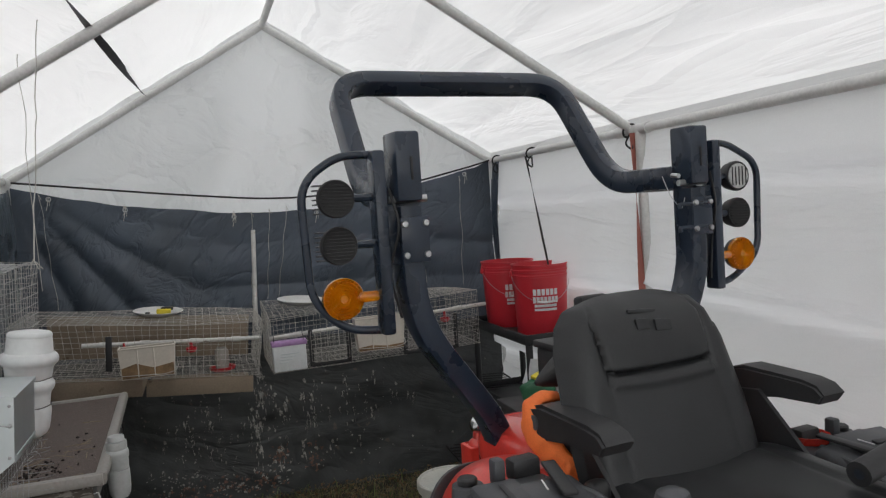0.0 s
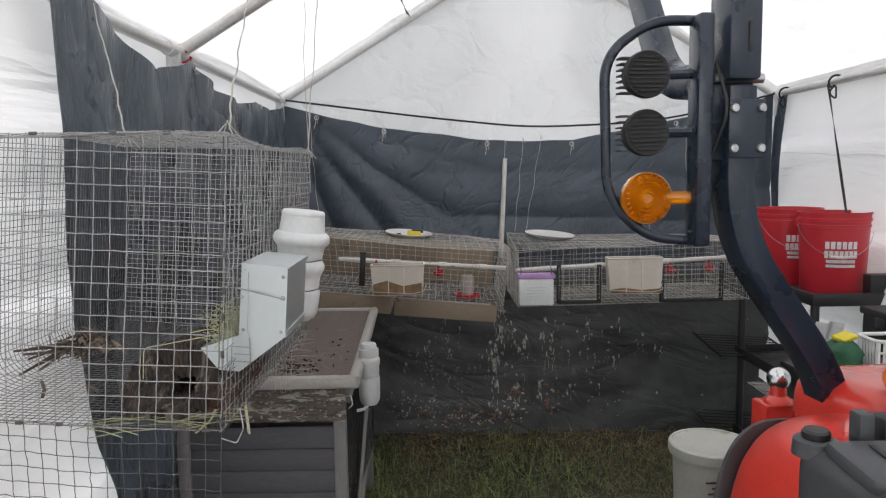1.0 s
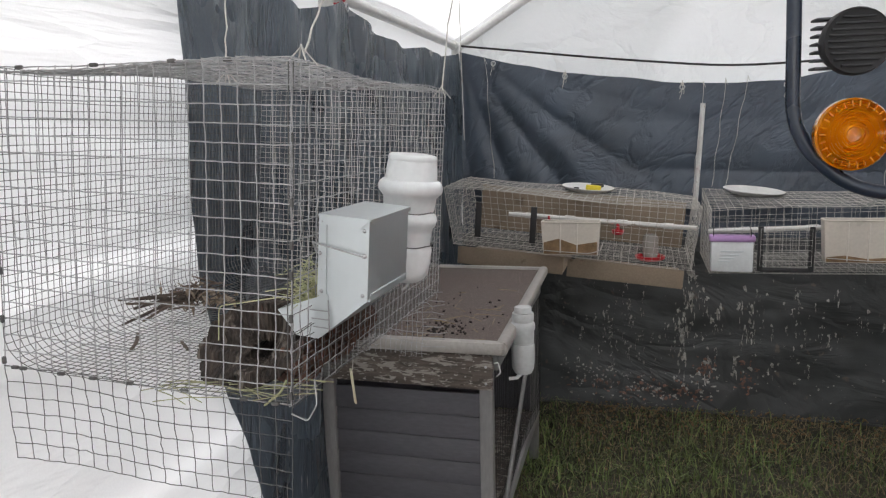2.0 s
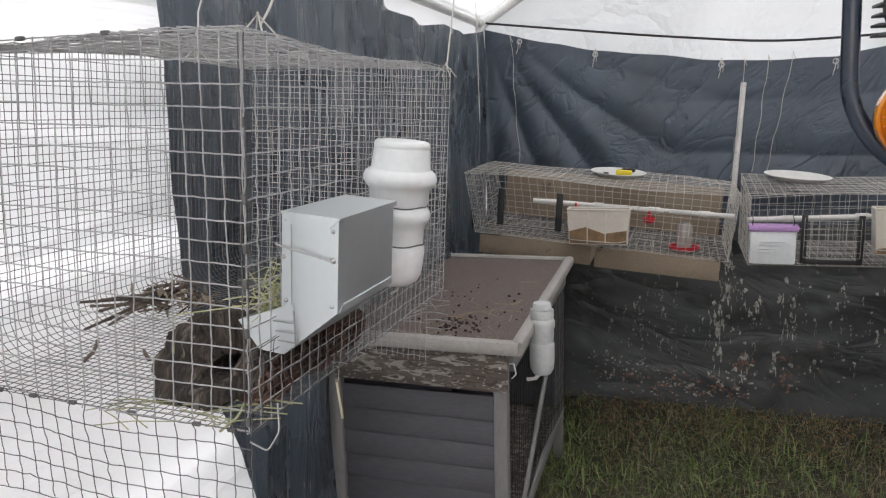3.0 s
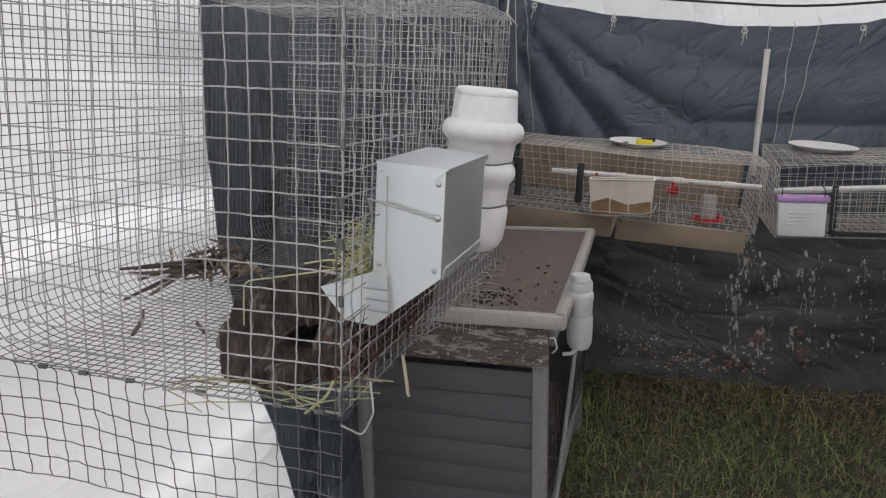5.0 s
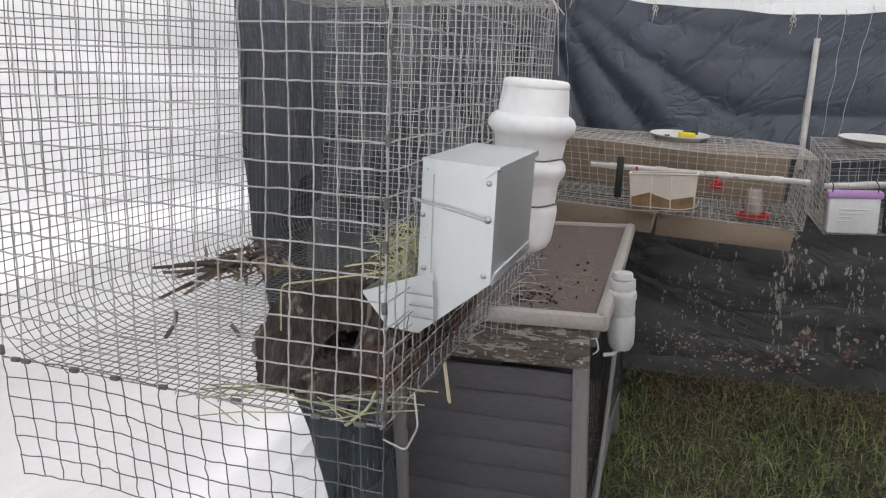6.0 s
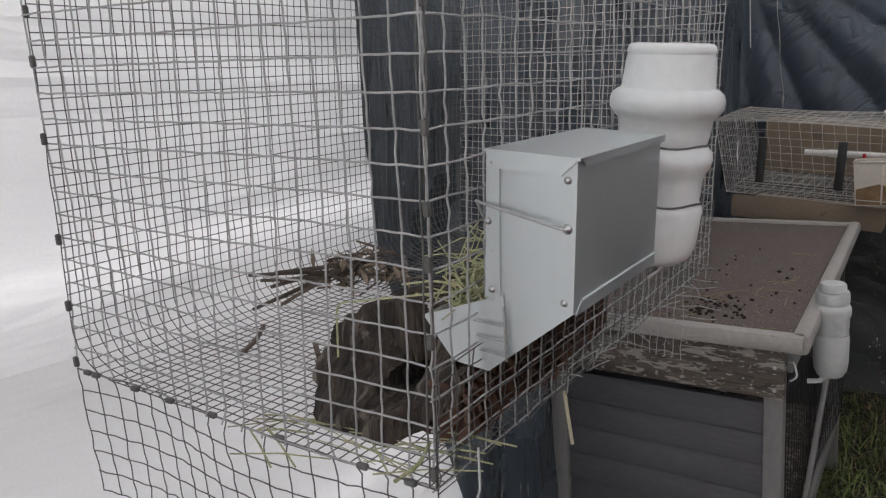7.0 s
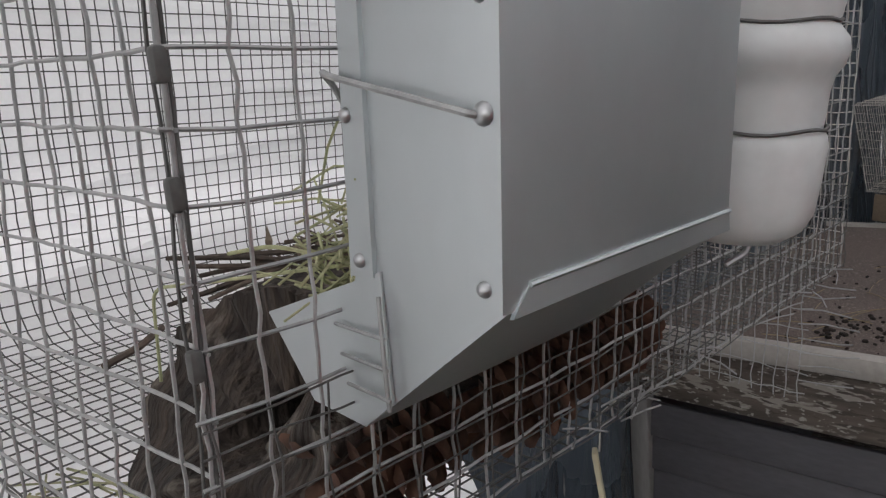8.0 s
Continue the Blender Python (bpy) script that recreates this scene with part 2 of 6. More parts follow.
M_PRINT = material("white_print", (0.75, 0.74, 0.74), 0.6, 0, 0.12, 40, 200, 0.05, 0.0004)
M_CHROME = material("chromed_steel", (0.75, 0.75, 0.76), 0.2, 1.0, 0.15, 20, 160, 0.1, 0.0005)
M_ZINC = material("zinc_plated_steel", (0.55, 0.56, 0.57), 0.35, 0.9, 0.15, 20, 160, 0.1, 0.0005)
M_GALV = material("galvanised_sheet", (0.59, 0.63, 0.64), 0.39, 0.88, 0.02, 7, 90, 0.02, 0.0003, stretch=(1, 1, 0.6))
M_WIRE = material("galvanised_wire", (0.44, 0.445, 0.445), 0.42, 0.4, 0.2, 30, 200, 0.1, 0.0004)
# Galvanised wire with its backlit darkness against the white walls put into the colour.
M_WIRE_DARK = material("dark_backlit_wire", (0.15, 0.148, 0.144), 0.55, 0.35, 0.25, 30, 200, 0.1, 0.0004)
M_WIRE_QUAIL = material("dull_galvanised_wire", (0.64, 0.615, 0.57), 0.6, 0.3, 0.2, 30, 200, 0.1, 0.0004)
M_JUG = material("milky_white_plastic", (0.71, 0.735, 0.735), 0.4, 0, 0.06, 10, 80, 0.1, 0.0008, spots=[(26, 0.72, (1, 1, 1), (0.6, 0.6, 0.56))])
M_JUG_OLD = material("greyed_translucent_plastic", (0.56, 0.575, 0.57), 0.45, 0, 0.1, 12, 80, 0.15, 0.001, spots=[(26, 0.66, (1, 1, 1), (0.45, 0.45, 0.42))])
M_TAG = material("yellowed_plastic_strip", (0.60, 0.57, 0.40), 0.6, 0, 0.1, 20, 120, 0.1, 0.0006)
M_CAP = material("clean_white_plastic", (0.82, 0.82, 0.82), 0.4, 0, 0.05, 10, 80, 0.05, 0.0006)
M_ORANGE = material("orange_cloth", (0.98, 0.21, 0.045), 0.75, 0, 0.1, 8, 300, 0.3, 0.001)
M_AMBER = material("amber_lens_plastic", (0.98, 0.33, 0.008), 0.14, 0, 0.05, 10, 60, 0.02, 0.0004, coat=0.6)
for key, value in (("Transmission Weight", 0.55), ("IOR", 1.42), ("Subsurface Weight", 0.15)):
    M_AMBER.node_tree.nodes["Principled BSDF"].inputs[key].default_value = value
M_CLEAR = material("cloudy_clear_plastic", (0.36, 0.33, 0.30), 0.25, 0, 0.1, 12, 90, 0.1, 0.0008)
M_FELT = material("brown_mineral_roofing_felt", (0.150, 0.115, 0.103), 0.92, 0, 0.4, 5, 300, 0.9, 0.003, tint=(0.125, 0.10, 0.09), spots=[(220, 0.60, (1, 1, 1), (0.26, 0.225, 0.205)), (170, 0.64, (1, 1, 1), (0.045, 0.036, 0.032))])
M_TRIM = material("pale_grey_painted_trim", (0.37, 0.35, 0.325), 0.6, 0, 0.12, 6, 120, 0.15, 0.001, spots=[(24, 0.70, (1, 1, 1), (0.25, 0.22, 0.19))])
M_PLANK = material("dark_grey_painted_plank", (0.080, 0.078, 0.089), 0.65, 0, 0.18, 5, 150, 0.3, 0.001, stretch=(0.25, 1, 1), island=0.12, spots=[(30, 0.75, (0.5, 1, 1), (0.17, 0.165, 0.16))])
M_POST = material("grey_painted_post", (0.225, 0.22, 0.215), 0.65, 0, 0.15, 6, 150, 0.25, 0.001, stretch=(1, 1, 0.25), spots=[(26, 0.72, (1, 1, 0.4), (0.12, 0.11, 0.10))])
M_BOARD = material("weathered_grey_brown_board", (0.165, 0.136, 0.114), 0.8, 0, 0.45, 9, 90, 0.7, 0.003, stretch=(0.12, 1, 1), spots=[(55, 0.55, (0.35, 1, 1.6), (0.27, 0.25, 0.225)), (90, 0.56, (0.3, 1, 1.5), (0.06, 0.048, 0.041)), (140, 0.60, (0.5, 1, 1), (0.33, 0.315, 0.29))])
M_CARD = material("damp_brown_cardboard", (0.30, 0.235, 0.172), 0.85, 0, 0.15, 7, 160, 0.3, 0.001, spots=[(12, 0.66, (1, 1, 1), (0.14, 0.10, 0.07))])
M_TUB = material("frosted_plastic_tub", (0.62, 0.57, 0.50), 0.35, 0, 0.08, 8, 90, 0.08, 0.0006)
M_FEED = material("brown_feed_crumble", (0.30, 0.19, 0.10), 0.9, 0, 0.3, 30, 300, 0.6, 0.003)
M_LILAC = material("lilac_plastic", (0.47, 0.28, 0.55), 0.4, 0, 0.08, 10, 80, 0.05, 0.0005)
M_REDCUP = material("red_drinker_plastic", (0.55, 0.02, 0.03), 0.35, 0, 0.1, 20, 120, 0.05, 0.0005)
M_PAPER = material("white_foam_plate", (0.72, 0.72, 0.70), 0.7, 0, 0.1, 20, 120, 0.1, 0.0006)
M_YELLOW = material("yellow_plastic", (0.75, 0.6, 0.03), 0.5, 0, 0.1, 20, 120, 0.05, 0.0005)
M_BARK = material("rough_dark_bark", (0.092, 0.070, 0.056), 0.92, 0, 0.55, 70, 190, 1.0, 0.012, tint=(0.018, 0.014, 0.012), stretch=(1, 0.5, 0.16), spots=[(48, 0.60, (1, 0.5, 0.15), (0.15, 0.13, 0.11)), (30, 0.62, (1, 0.5, 0.2), (0.012, 0.010, 0.009))])
M_STICK = material("grey_dry_twig", (0.13, 0.10, 0.08), 0.85, 0, 0.3, 30, 120, 0.4, 0.002, island=0.4)
M_HAY = material("yellow_green_hay", (0.53, 0.51, 0.31), 0.8, 0, 0.3, 40, 200, 0.2, 0.0008, tint=(0.34, 0.38, 0.20), island=0.3)
M_CONE = material("reddish_brown_pine_cone", (0.15, 0.078, 0.05), 0.85, 0, 0.4, 40, 160, 0.4, 0.002, tint=(0.085, 0.042, 0.03), island=0.35)
M_DUNG = material("dark_pellet_litter", (0.03, 0.022, 0.018), 0.9, 0, 0.3, 60, 200, 0.4, 0.002)
M_SOIL = material("dark_soil", (0.075, 0.065, 0.045), 0.95, 0, 0.35, 4, 60, 0.8, 0.01, tint=(0.03, 0.03, 0.018))
M_GRASS = material("green_grass", (0.12, 0.19, 0.055), 0.6, 0, 0.3, 3, 80, 0.1, 0.001, tint=(0.115, 0.12, 0.045))
M_GRASS_PALE = material("fresh_pale_grass", (0.22, 0.28, 0.09), 0.55, 0, 0.3, 3, 80, 0.1, 0.001, tint=(0.20, 0.27, 0.08))
M_STRAW = material("dead_straw_grass", (0.42, 0.34, 0.20), 0.8, 0, 0.3, 5, 80, 0.1, 0.001, tint=(0.26, 0.20, 0.115))
M_CORD = material("black_cord", (0.015, 0.015, 0.016), 0.6, 0, 0.2, 30, 300, 0.3, 0.0008)
M_STRAP = material("dark_webbing_strap", (0.045, 0.047, 0.055), 0.7, 0, 0.2, 30, 300, 0.3, 0.0008)
M_REDSTRAP = material("faded_red_webbing", (0.42, 0.14, 0.11), 0.75, 0, 0.15, 30, 300, 0.3, 0.0008)
M_STRING = material("pale_string", (0.55, 0.53, 0.49), 0.8, 0, 0.15, 30, 300, 0.3, 0.0006)
M_GREEN = material("green_bag_fabric", (0.015, 0.13, 0.055), 0.6, 0, 0.25, 9, 200, 0.3, 0.001)
M_GREYBAG = material("dark_grey_cover_cloth", (0.045, 0.045, 0.047), 0.65, 0, 0.2, 6, 260, 0.3, 0.001)
M_SHELF = material("dark_plastic_shelf", (0.03, 0.03, 0.032), 0.55, 0, 0.2, 8, 200, 0.15, 0.0008)
M_LENS = material("pale_led_lens", (0.62, 0.63, 0.62), 0.25, 0, 0.1, 60, 200, 0.1, 0.0005)
M_PAIL = material("dirty_white_pail_plastic", (0.62, 0.62, 0.57), 0.45, 0, 0.1, 6, 90, 0.1, 0.0008, spots=[(16, 0.66, (1, 1, 1), (0.42, 0.41, 0.35)), (60, 0.74, (1, 1, 1), (0.3, 0.2, 0.15))])

nz = noise.noise


def lump(c, s, seed, k=0.18, nu=36, nv=20):
    def fn(u, v):
        a, b = 2 * math.pi * u, math.pi * (v - 0.5)
        d = Vector((math.cos(a) * math.cos(b), math.sin(a) * math.cos(b), math.sin(b)))
        r = 1 + k * nz(d * 1.7 + Vector((seed, 0, 0))) + 0.35 * k * nz(d * 5 + Vector((0, seed, 0)))
        return (c[0] + s[0] * d.x * r, c[1] + s[1] * d.y * r, max(c[2] + s[2] * d.z * r, c[2] - s[2] * 0.8))
    return Geo().sheet(fn, nu, nv)


def lerp(a, b, t):
    return a + (b - a) * t


# ---- shelter ----
XL, XR, XM, YB, ZE, ZR = -0.16, 2.65, 1.245, 3.93, 1.79, 2.64
Y0 = -1.9


def fold(x, y, z, k=1.0):
    return k * (0.010 * nz(Vector((x * 2.1, y * 2.1, z * 2.1))) + 0.005 * nz(Vector((x * 6, y * 6, z * 6))))


def sag(u):
    """Cloth hangs a little between the frames, which stand 1.66 m apart."""
    return abs(math.sin(math.pi * (u - 2.26) / 1.66))


def roof_point(side):
    def fn(u, v):
        y = Y0 + (YB + 0.05 - Y0) * u
        x0 = XL if side < 0 else XR
        x, z = XM + (x0 - XM) * v * 1.03, ZR + (ZE - ZR) * v * 1.03
        w = v * 15 + 2.2 * nz(Vector((y * 0.7, v * 2, side)))
        ripple = 0.026 * (abs(math.sin(w)) ** 0.7 - 0.5) * (0.45 + 0.8 * sag(y)) * min(1.0, 6 * v, 9 * (1 - v))
        return (x, y, z + 0.026 - 0.03 * sag(y) * math.sin(math.pi * v) + ripple + fold(x, y, z, 0.8))
    return fn


def side_point(side):
    def fn(u, v):
        y = Y0 + (YB - Y0) * u
        z = GROUND - 0.03 + (ZE + 0.075 - GROUND) * v
        x = XL - 0.07 * math.sin(math.pi * min(1, v)) ** 0.5 if side < 0 else XR
        h = 1 - v
        w = v * 11.5 + 0.5 + 1.3 * nz(Vector((y * 0.5, v * 1.5, side * 3)))
        phase = (v * 4.3 + 0.30 + 0.16 * nz(Vector((y * 0.45, v * 1.2, side * 3)))) % 1.0
        drape = phase ** 1.3 if phase < 0.86 else 0.86 ** 1.3 * (1 - phase) / 0.14
        ripple = (0.13 if side > 0 else 0.06) * (drape - 0.45) * min(1.0, 5 * (1 - v)) + 0.012 * math.sin(w)
        flare = min(1.0, max(0.0, (0.96 + 0.06 * nz(Vector((y * 1.1, 0, side))) - z) / 0.10))
        lean = -0.03 * flare * flare * (3 - 2 * flare) * (1 if side > 0 else 0.9) - 0.05 * h * h + ripple
        return (x - side * (-lean) + fold(x, y, z, 0.9), y, z)
    return fn


def end_point(yw):
    def fn(u, v):
        x = XL + (XR - XL) * u
        top = ZE + (ZR - ZE) * (1 - abs(x - XM) / (XR - XM)) + 0.06
        z = GROUND - 0.03 + (top - GROUND + 0.03) * v
        return (x, yw + fold(x * 1.3, 2.0, z, 1.6) + 0.012 * math.sin(x * 9 + 2 * nz(Vector((x, z, 5)))) * v, z)
    return fn


solid("wall_east", Geo().sheet(side_point(1), 150, 60), M_FABRIC_LONG, "white woven shelter side wall with soft horizontal folds", "wall", kind="structure", angle=180)
solid("wall_west", Geo().sheet(side_point(-1), 150, 60), M_FABRIC_LONG, "white woven shelter side wall behind the cage", "wall", kind="structure", angle=180)
solid("wall_north", Geo().sheet(end_point(YB), 70, 60), M_FABRIC, "white woven shelter end wall with creases", "wall", kind="structure", angle=180)
for k in (-1, 1):
    def flap(u, v, k=k):
        z = 1.2 + 1.36 * v
        inner = XM + k * (0.20 + 0.16 * (z < 2.0) * min(1.0, (2.0 - z) / 0.25) + 0.02 * math.sin(9 * z))
        outer = XM + k * max(0.22, min(1.38, 1.38 - (z - 1.78) * 1.62 if z > 1.78 else 1.38))
        x = inner + (outer - inner) * u
        return (x, YB + 0.035 + 0.012 * math.sin(7 * x + 3 * z), z)
    solid("door_flap", Geo().sheet(flap, 40, 40), M_FLAP, "second layer of white sheeting on the end wall", "door flap", kind="structure", angle=180)


def doorway(xa, xb, low):
    """Strip of the entrance wall between two uprights, from a height up to the roof."""
    def fn(u, v):
        x = xa + (xb - xa) * u
        top = 1.77 + 0.85 * (1 - abs(x - XM) / 1.405)
        return (x, Y0 + 0.01 * math.sin(8 * x + 3 * v), low + (top - low) * v)
    return fn


solid("wall_south", Geo().sheet(doorway(-0.16, 0.10, GROUND), 10, 20).sheet(doorway(0.10, 2.4, 2.15), 30, 10).sheet(doorway(2.4, 2.65, GROUND), 10, 20), M_FABRIC,
      "white woven shelter end wall with an open doorway", "wall", kind="structure", angle=180)
solid("ceiling", Geo().sheet(roof_point(1), 160, 60).sheet(roof_point(-1), 160, 60), M_FABRIC_LONG, "white woven roof cover with folds along its length", "ceiling", kind="structure", angle=180)


def ground_point(u, v):
    k = 60.0
    a, b = 2 * u - 1, 2 * v - 1
    x, y = k * a * abs(a) ** 3 + 1.2, k * b * abs(b) ** 3 + 1.6
    near = max(0.0, 1 - max(abs(x - 1.2), abs(y - 1.6)) / 6)
    return (x, y, GROUND + near * (0.018 * nz(Vector((x * 2, y * 2, 0))) + 0.008 * nz(Vector((x * 7, y * 7, 0)))))


solid("ground", Geo().sheet(ground_point, 120, 120), M_SOIL, "dark earth with grass and dead straw", "ground", kind="structure", angle=180)

# steel frame: each pipe a part
fr = thing("shelter_frame", (XM, 2.2, GROUND), "white painted steel pipe frame of a portable garage", "frame")
PX, PZ, PIPE = 0.02, 0.03, 0.021
EL, ER, EZ = XL + PX, XR - PX - 0.012, 1.77
for fy in (3.9, 2.25, 0.59, -1.07, -1.86):
    part("rafter", Geo().tube([(EL, fy, EZ), (EL + 0.02, fy, EZ + 0.014), (XM, fy, 2.615)], PIPE, 12), M_PIPE, fr)
    part("rafter", Geo().tube([(ER, fy, EZ), (ER - 0.02, fy, EZ + 0.014), (XM, fy, 2.615)], PIPE, 12), M_PIPE, fr)
    for ex in (EL, ER):
        part("leg", Geo().tube([(ex, fy - 0.06, EZ - 0.02), (ex, fy - 0.06, GROUND - 0.02)], PIPE * (1.0 if fy < 3.8 else 0.6), 12), M_PIPE, fr)
        part("joint", Geo().tube([(ex, fy - 0.12, EZ), (ex, fy + (0.12 if fy < 3.8 else 0.0), EZ)], PIPE + 0.003, 12).tube([(ex, fy - 0.06, EZ), (ex, fy - 0.06, EZ - 0.12)], PIPE + 0.003, 12), M_PIPE, fr)
for ex, ez in ((EL, EZ), (ER, EZ), (XM, 2.615)):
    ys = (-1.88, -1.07, 0.59, 2.25, 3.9)
    for a, b in zip(ys, ys[1:]):
        part("purlin", Geo().tube([(ex, a, ez), (ex, b, ez)], PIPE * 0.92, 12), M_PIPE, fr)

# ---- black tarps on the walls ----
TX = (-0.13, 0.0, 0.19, 0.41, 1.0, 1.12, 1.48, 2.14, 2.5, 2.60)
TZ = (1.745, 1.71, 1.66, 1.616, 1.539, 1.531, 1.533, 1.655, 1.73, 1.775)


def tarp_relief(x, z):
    """Soft folds that fan out from the hung corner, giving way to level sags."""
    dx, dz = x + 0.16, 1.86 - z
    ang = math.atan2(dz, dx)
    dist = math.hypot(dx, dz)
    fan = ang * 25 + 2.2 * nz(Vector((x * 1.1, z * 1.1, 1))) + 1.2 * dist
    near = min(1.0, max(0.0, (1.25 - x) * 1.3)) * min(1.0, 2.6 * max(0.0, 1.74 - z))
    ridge = 1 - abs(math.sin(fan * 0.5)) ** 0.8
    r = 0.036 * near * min(1.0, dist * 1.6) * (ridge - 0.4) * (0.7 + 0.6 * nz(Vector((ang * 3, 0, 7))))
    level = z * 27 + 3.0 * nz(Vector((x * 0.9, z * 1.3, 5))) + 1.2 * x
    r += 0.017 * (1 - near) * (1 - abs(math.sin(level * 0.5)) ** 0.8 - 0.4) * min(1.0, 2 * max(0.0, 1.75 - z))
    r += 0.006 * nz(Vector((x * 3, z * 5, 2))) + 0.004 * nz(Vector((x * 9, z * 9, 3))) + 0.0015 * nz(Vector((x * 22, z * 22, 3)))
    return r


def back_upper(u, v):
    x = -0.125 + 2.72 * u
    top = float(np.interp(x, TX, TZ)) + 0.006 * nz(Vector((x * 6, 0, 4)))
    z = 0.72 + (top - 0.72) * v
    return (x, 3.865 - 0.01 * u + 1.1 * tarp_relief(x, z) * math.sin(math.pi * min(1, 0.1 + v * 0.88)), z)


def back_lower(u, v):
    x = -0.125 + 2.72 * u
    low = GROUND - 0.01 + 0.02 * nz(Vector((x * 3, 0, 9)))
    z = low + (0.78 - low) * v
    return (x, 3.80 + 0.03 * v + 0.022 * nz(Vector((x * 2.2 + z * 1.5, z * 4, 3))) + 0.010 * nz(Vector((x * 6, z * 8 - x * 3, 8))) + 0.004 * nz(Vector((x * 18, z * 18, 8))) - 0.04 * (1 - v) ** 2, z)


LY = (1.30, 1.42, 1.62, 1.9, 2.12, 2.25, 2.5, 2.9, 3.2, 3.4, 3.86)
LZ = (1.83, 1.82, 1.76, 1.67, 1.71, 1.75, 1.69, 1.665, 1.70, 1.675, 1.735)


def west_tarp(u, v):
    y1 = 3.85
    z_guess = -0.13 + 1.93 * v
    edge = 1.375 + 0.33 * max(0.0, 0.98 - z_guess) ** 1.0 + 0.01 * nz(Vector((0, z_guess * 6, 2)))
    y = edge + (y1 - edge) * u
    top = float(np.interp(y, LY, LZ))
    low = GROUND - 0.01
    z = low + (top - low) * v
    k = 0.010 * math.sin(y * 21 + 2.4 * nz(Vector((y, z * 2, 6)))) + 0.012 * nz(Vector((y * 4, z * 3, 8))) + 0.004 * nz(Vector((y * 16, z * 8, 8)))
    return (-0.108 + 1.15 * k, y, z)


def ring(c, m, r=0.011):
    return Geo().tube([Matrix.Translation(c) @ m @ Vector((r * math.cos(i * math.pi / 8), r * math.sin(i * math.pi / 8), 0)) for i in range(16)], 0.0032, 6, closed=True)


facing_south, facing_east = pose(0, 0, 0, 90, 0, 0), pose(0, 0, 0, 0, 90, 0)
ta = thing("tarp", (1.2, 3.86, 1.5), "black woven tarp hung across the end wall with diagonal folds", "tarp", group="black tarps")
part("sheet", Geo().sheet(back_upper, 180, 80), M_TARP, ta, angle=180)
for x in (0.06, 0.43, 1.0, 1.47, 2.05, 2.42):
    ez = float(np.interp(x, TX, TZ)) - 0.022
    part("eyelet", ring((x, 3.838, ez), facing_south), M_ZINC, ta)
    part("tie", Geo().tube([(x + 0.004, 3.834, ez + 0.012), (x, 3.826, ez), (x - 0.004, 3.822, ez - 0.03), (x - 0.012, 3.82, ez - 0.060)], 0.0018, 6)
         .tube([(x, 3.826, ez), (x + 0.008, 3.82, ez - 0.02), (x + 0.006, 3.82, ez - 0.035)], 0.0015, 6), M_STRING, ta, "short pale knotted tie")
part("turned_edge", Geo().sheet(lambda u, v: (2.60 + 0.012 * math.sin(v * 7), 3.84 - 0.13 * u * (0.3 + 0.7 * v), 0.6 + 1.16 * v), 8, 40), M_TARP, ta, angle=180)
ta = thing("tarp", (1.2, 3.8, GROUND), "black tarp under the small cages streaked with pale droppings", "tarp", group="black tarps")
part("sheet", Geo().sheet(back_lower, 180, 60), M_TARP_LOW, ta, angle=180)
part("hem", Geo().tube([Vector(back_lower(i / 60, 0.012)) + Vector((0, -0.004, 0.004)) for i in range(61)], 0.006, 6), M_TARP_LOW, ta)


def tarp_spot(x, z):
    """Place on the lower tarp, and its outward side."""
    v = (z - GROUND) / (0.78 - GROUND)
    return Vector(back_lower((x + 0.125) / 2.72, v)) + Vector((0, -0.003, 0))


def splash(geo, x, z, w, h):
    """An uneven flat blot with a raised middle and ragged rim."""
    n = 10
    rim = []
    lean = random.uniform(-0.35, 0.35)
    for i in range(n):
        a = 2 * math.pi * i / n
        k = random.uniform(0.25, 1.25)
        dz = h * k * math.sin(a)
        rim.append(tarp_spot(x + w * k * math.cos(a) + lean * dz * 0.3, z + dz))
    geo.add([tarp_spot(x, z) + Vector((0, -0.0012, 0))] + rim, [(0, 1 + i, 1 + (i + 1) % n) for i in range(n)])


g, clots = Geo(), Geo()
# columns of splashes below the seams of the cages: place, spread, number, largest half width
for cx, cz, sx, sz, count, size in ((0.72, 0.33, 0.17, 0.16, 150, 0.0042), (1.03, 0.40, 0.035, 0.10, 26, 0.0085), (1.10, 0.44, 0.03, 0.12, 26, 0.0080), (1.36, 0.36, 0.045, 0.13, 40, 0.0070), (1.22, 0.20, 0.06, 0.09, 22, 0.0070),
                                    (1.55, 0.34, 0.12, 0.15, 46, 0.0050), (1.90, 0.36, 0.16, 0.15, 40, 0.0045), (0.62, 0.04, 0.17, 0.05, 170, 0.0048), (0.95, 0.00, 0.12, 0.045, 90, 0.0062), (1.12, 0.06, 0.05, 0.05, 22, 0.0090), (1.5, 0.05, 0.25, 0.05, 50, 0.0060)):
    for i in range(count):
        x, z = random.gauss(cx, sx), random.gauss(cz, sz)
        if not (0.42 < x < 2.4 and -0.09 < z < 0.70):
            continue
        w = 1.9 * size * random.uniform(0.15, 1.0) ** 1.9
        splash(g, x, z, w, w * random.uniform(0.5, 2.6 if z > 0.12 else 1.1))
        if z > 0.12:
            for k in range(random.randint(0, 4)):
                splash(g, x + random.gauss(0, 1.2) * w, z - random.uniform(0.5, 9.0) * w, w * random.uniform(0.12, 0.4), w * random.uniform(0.4, 2.8))
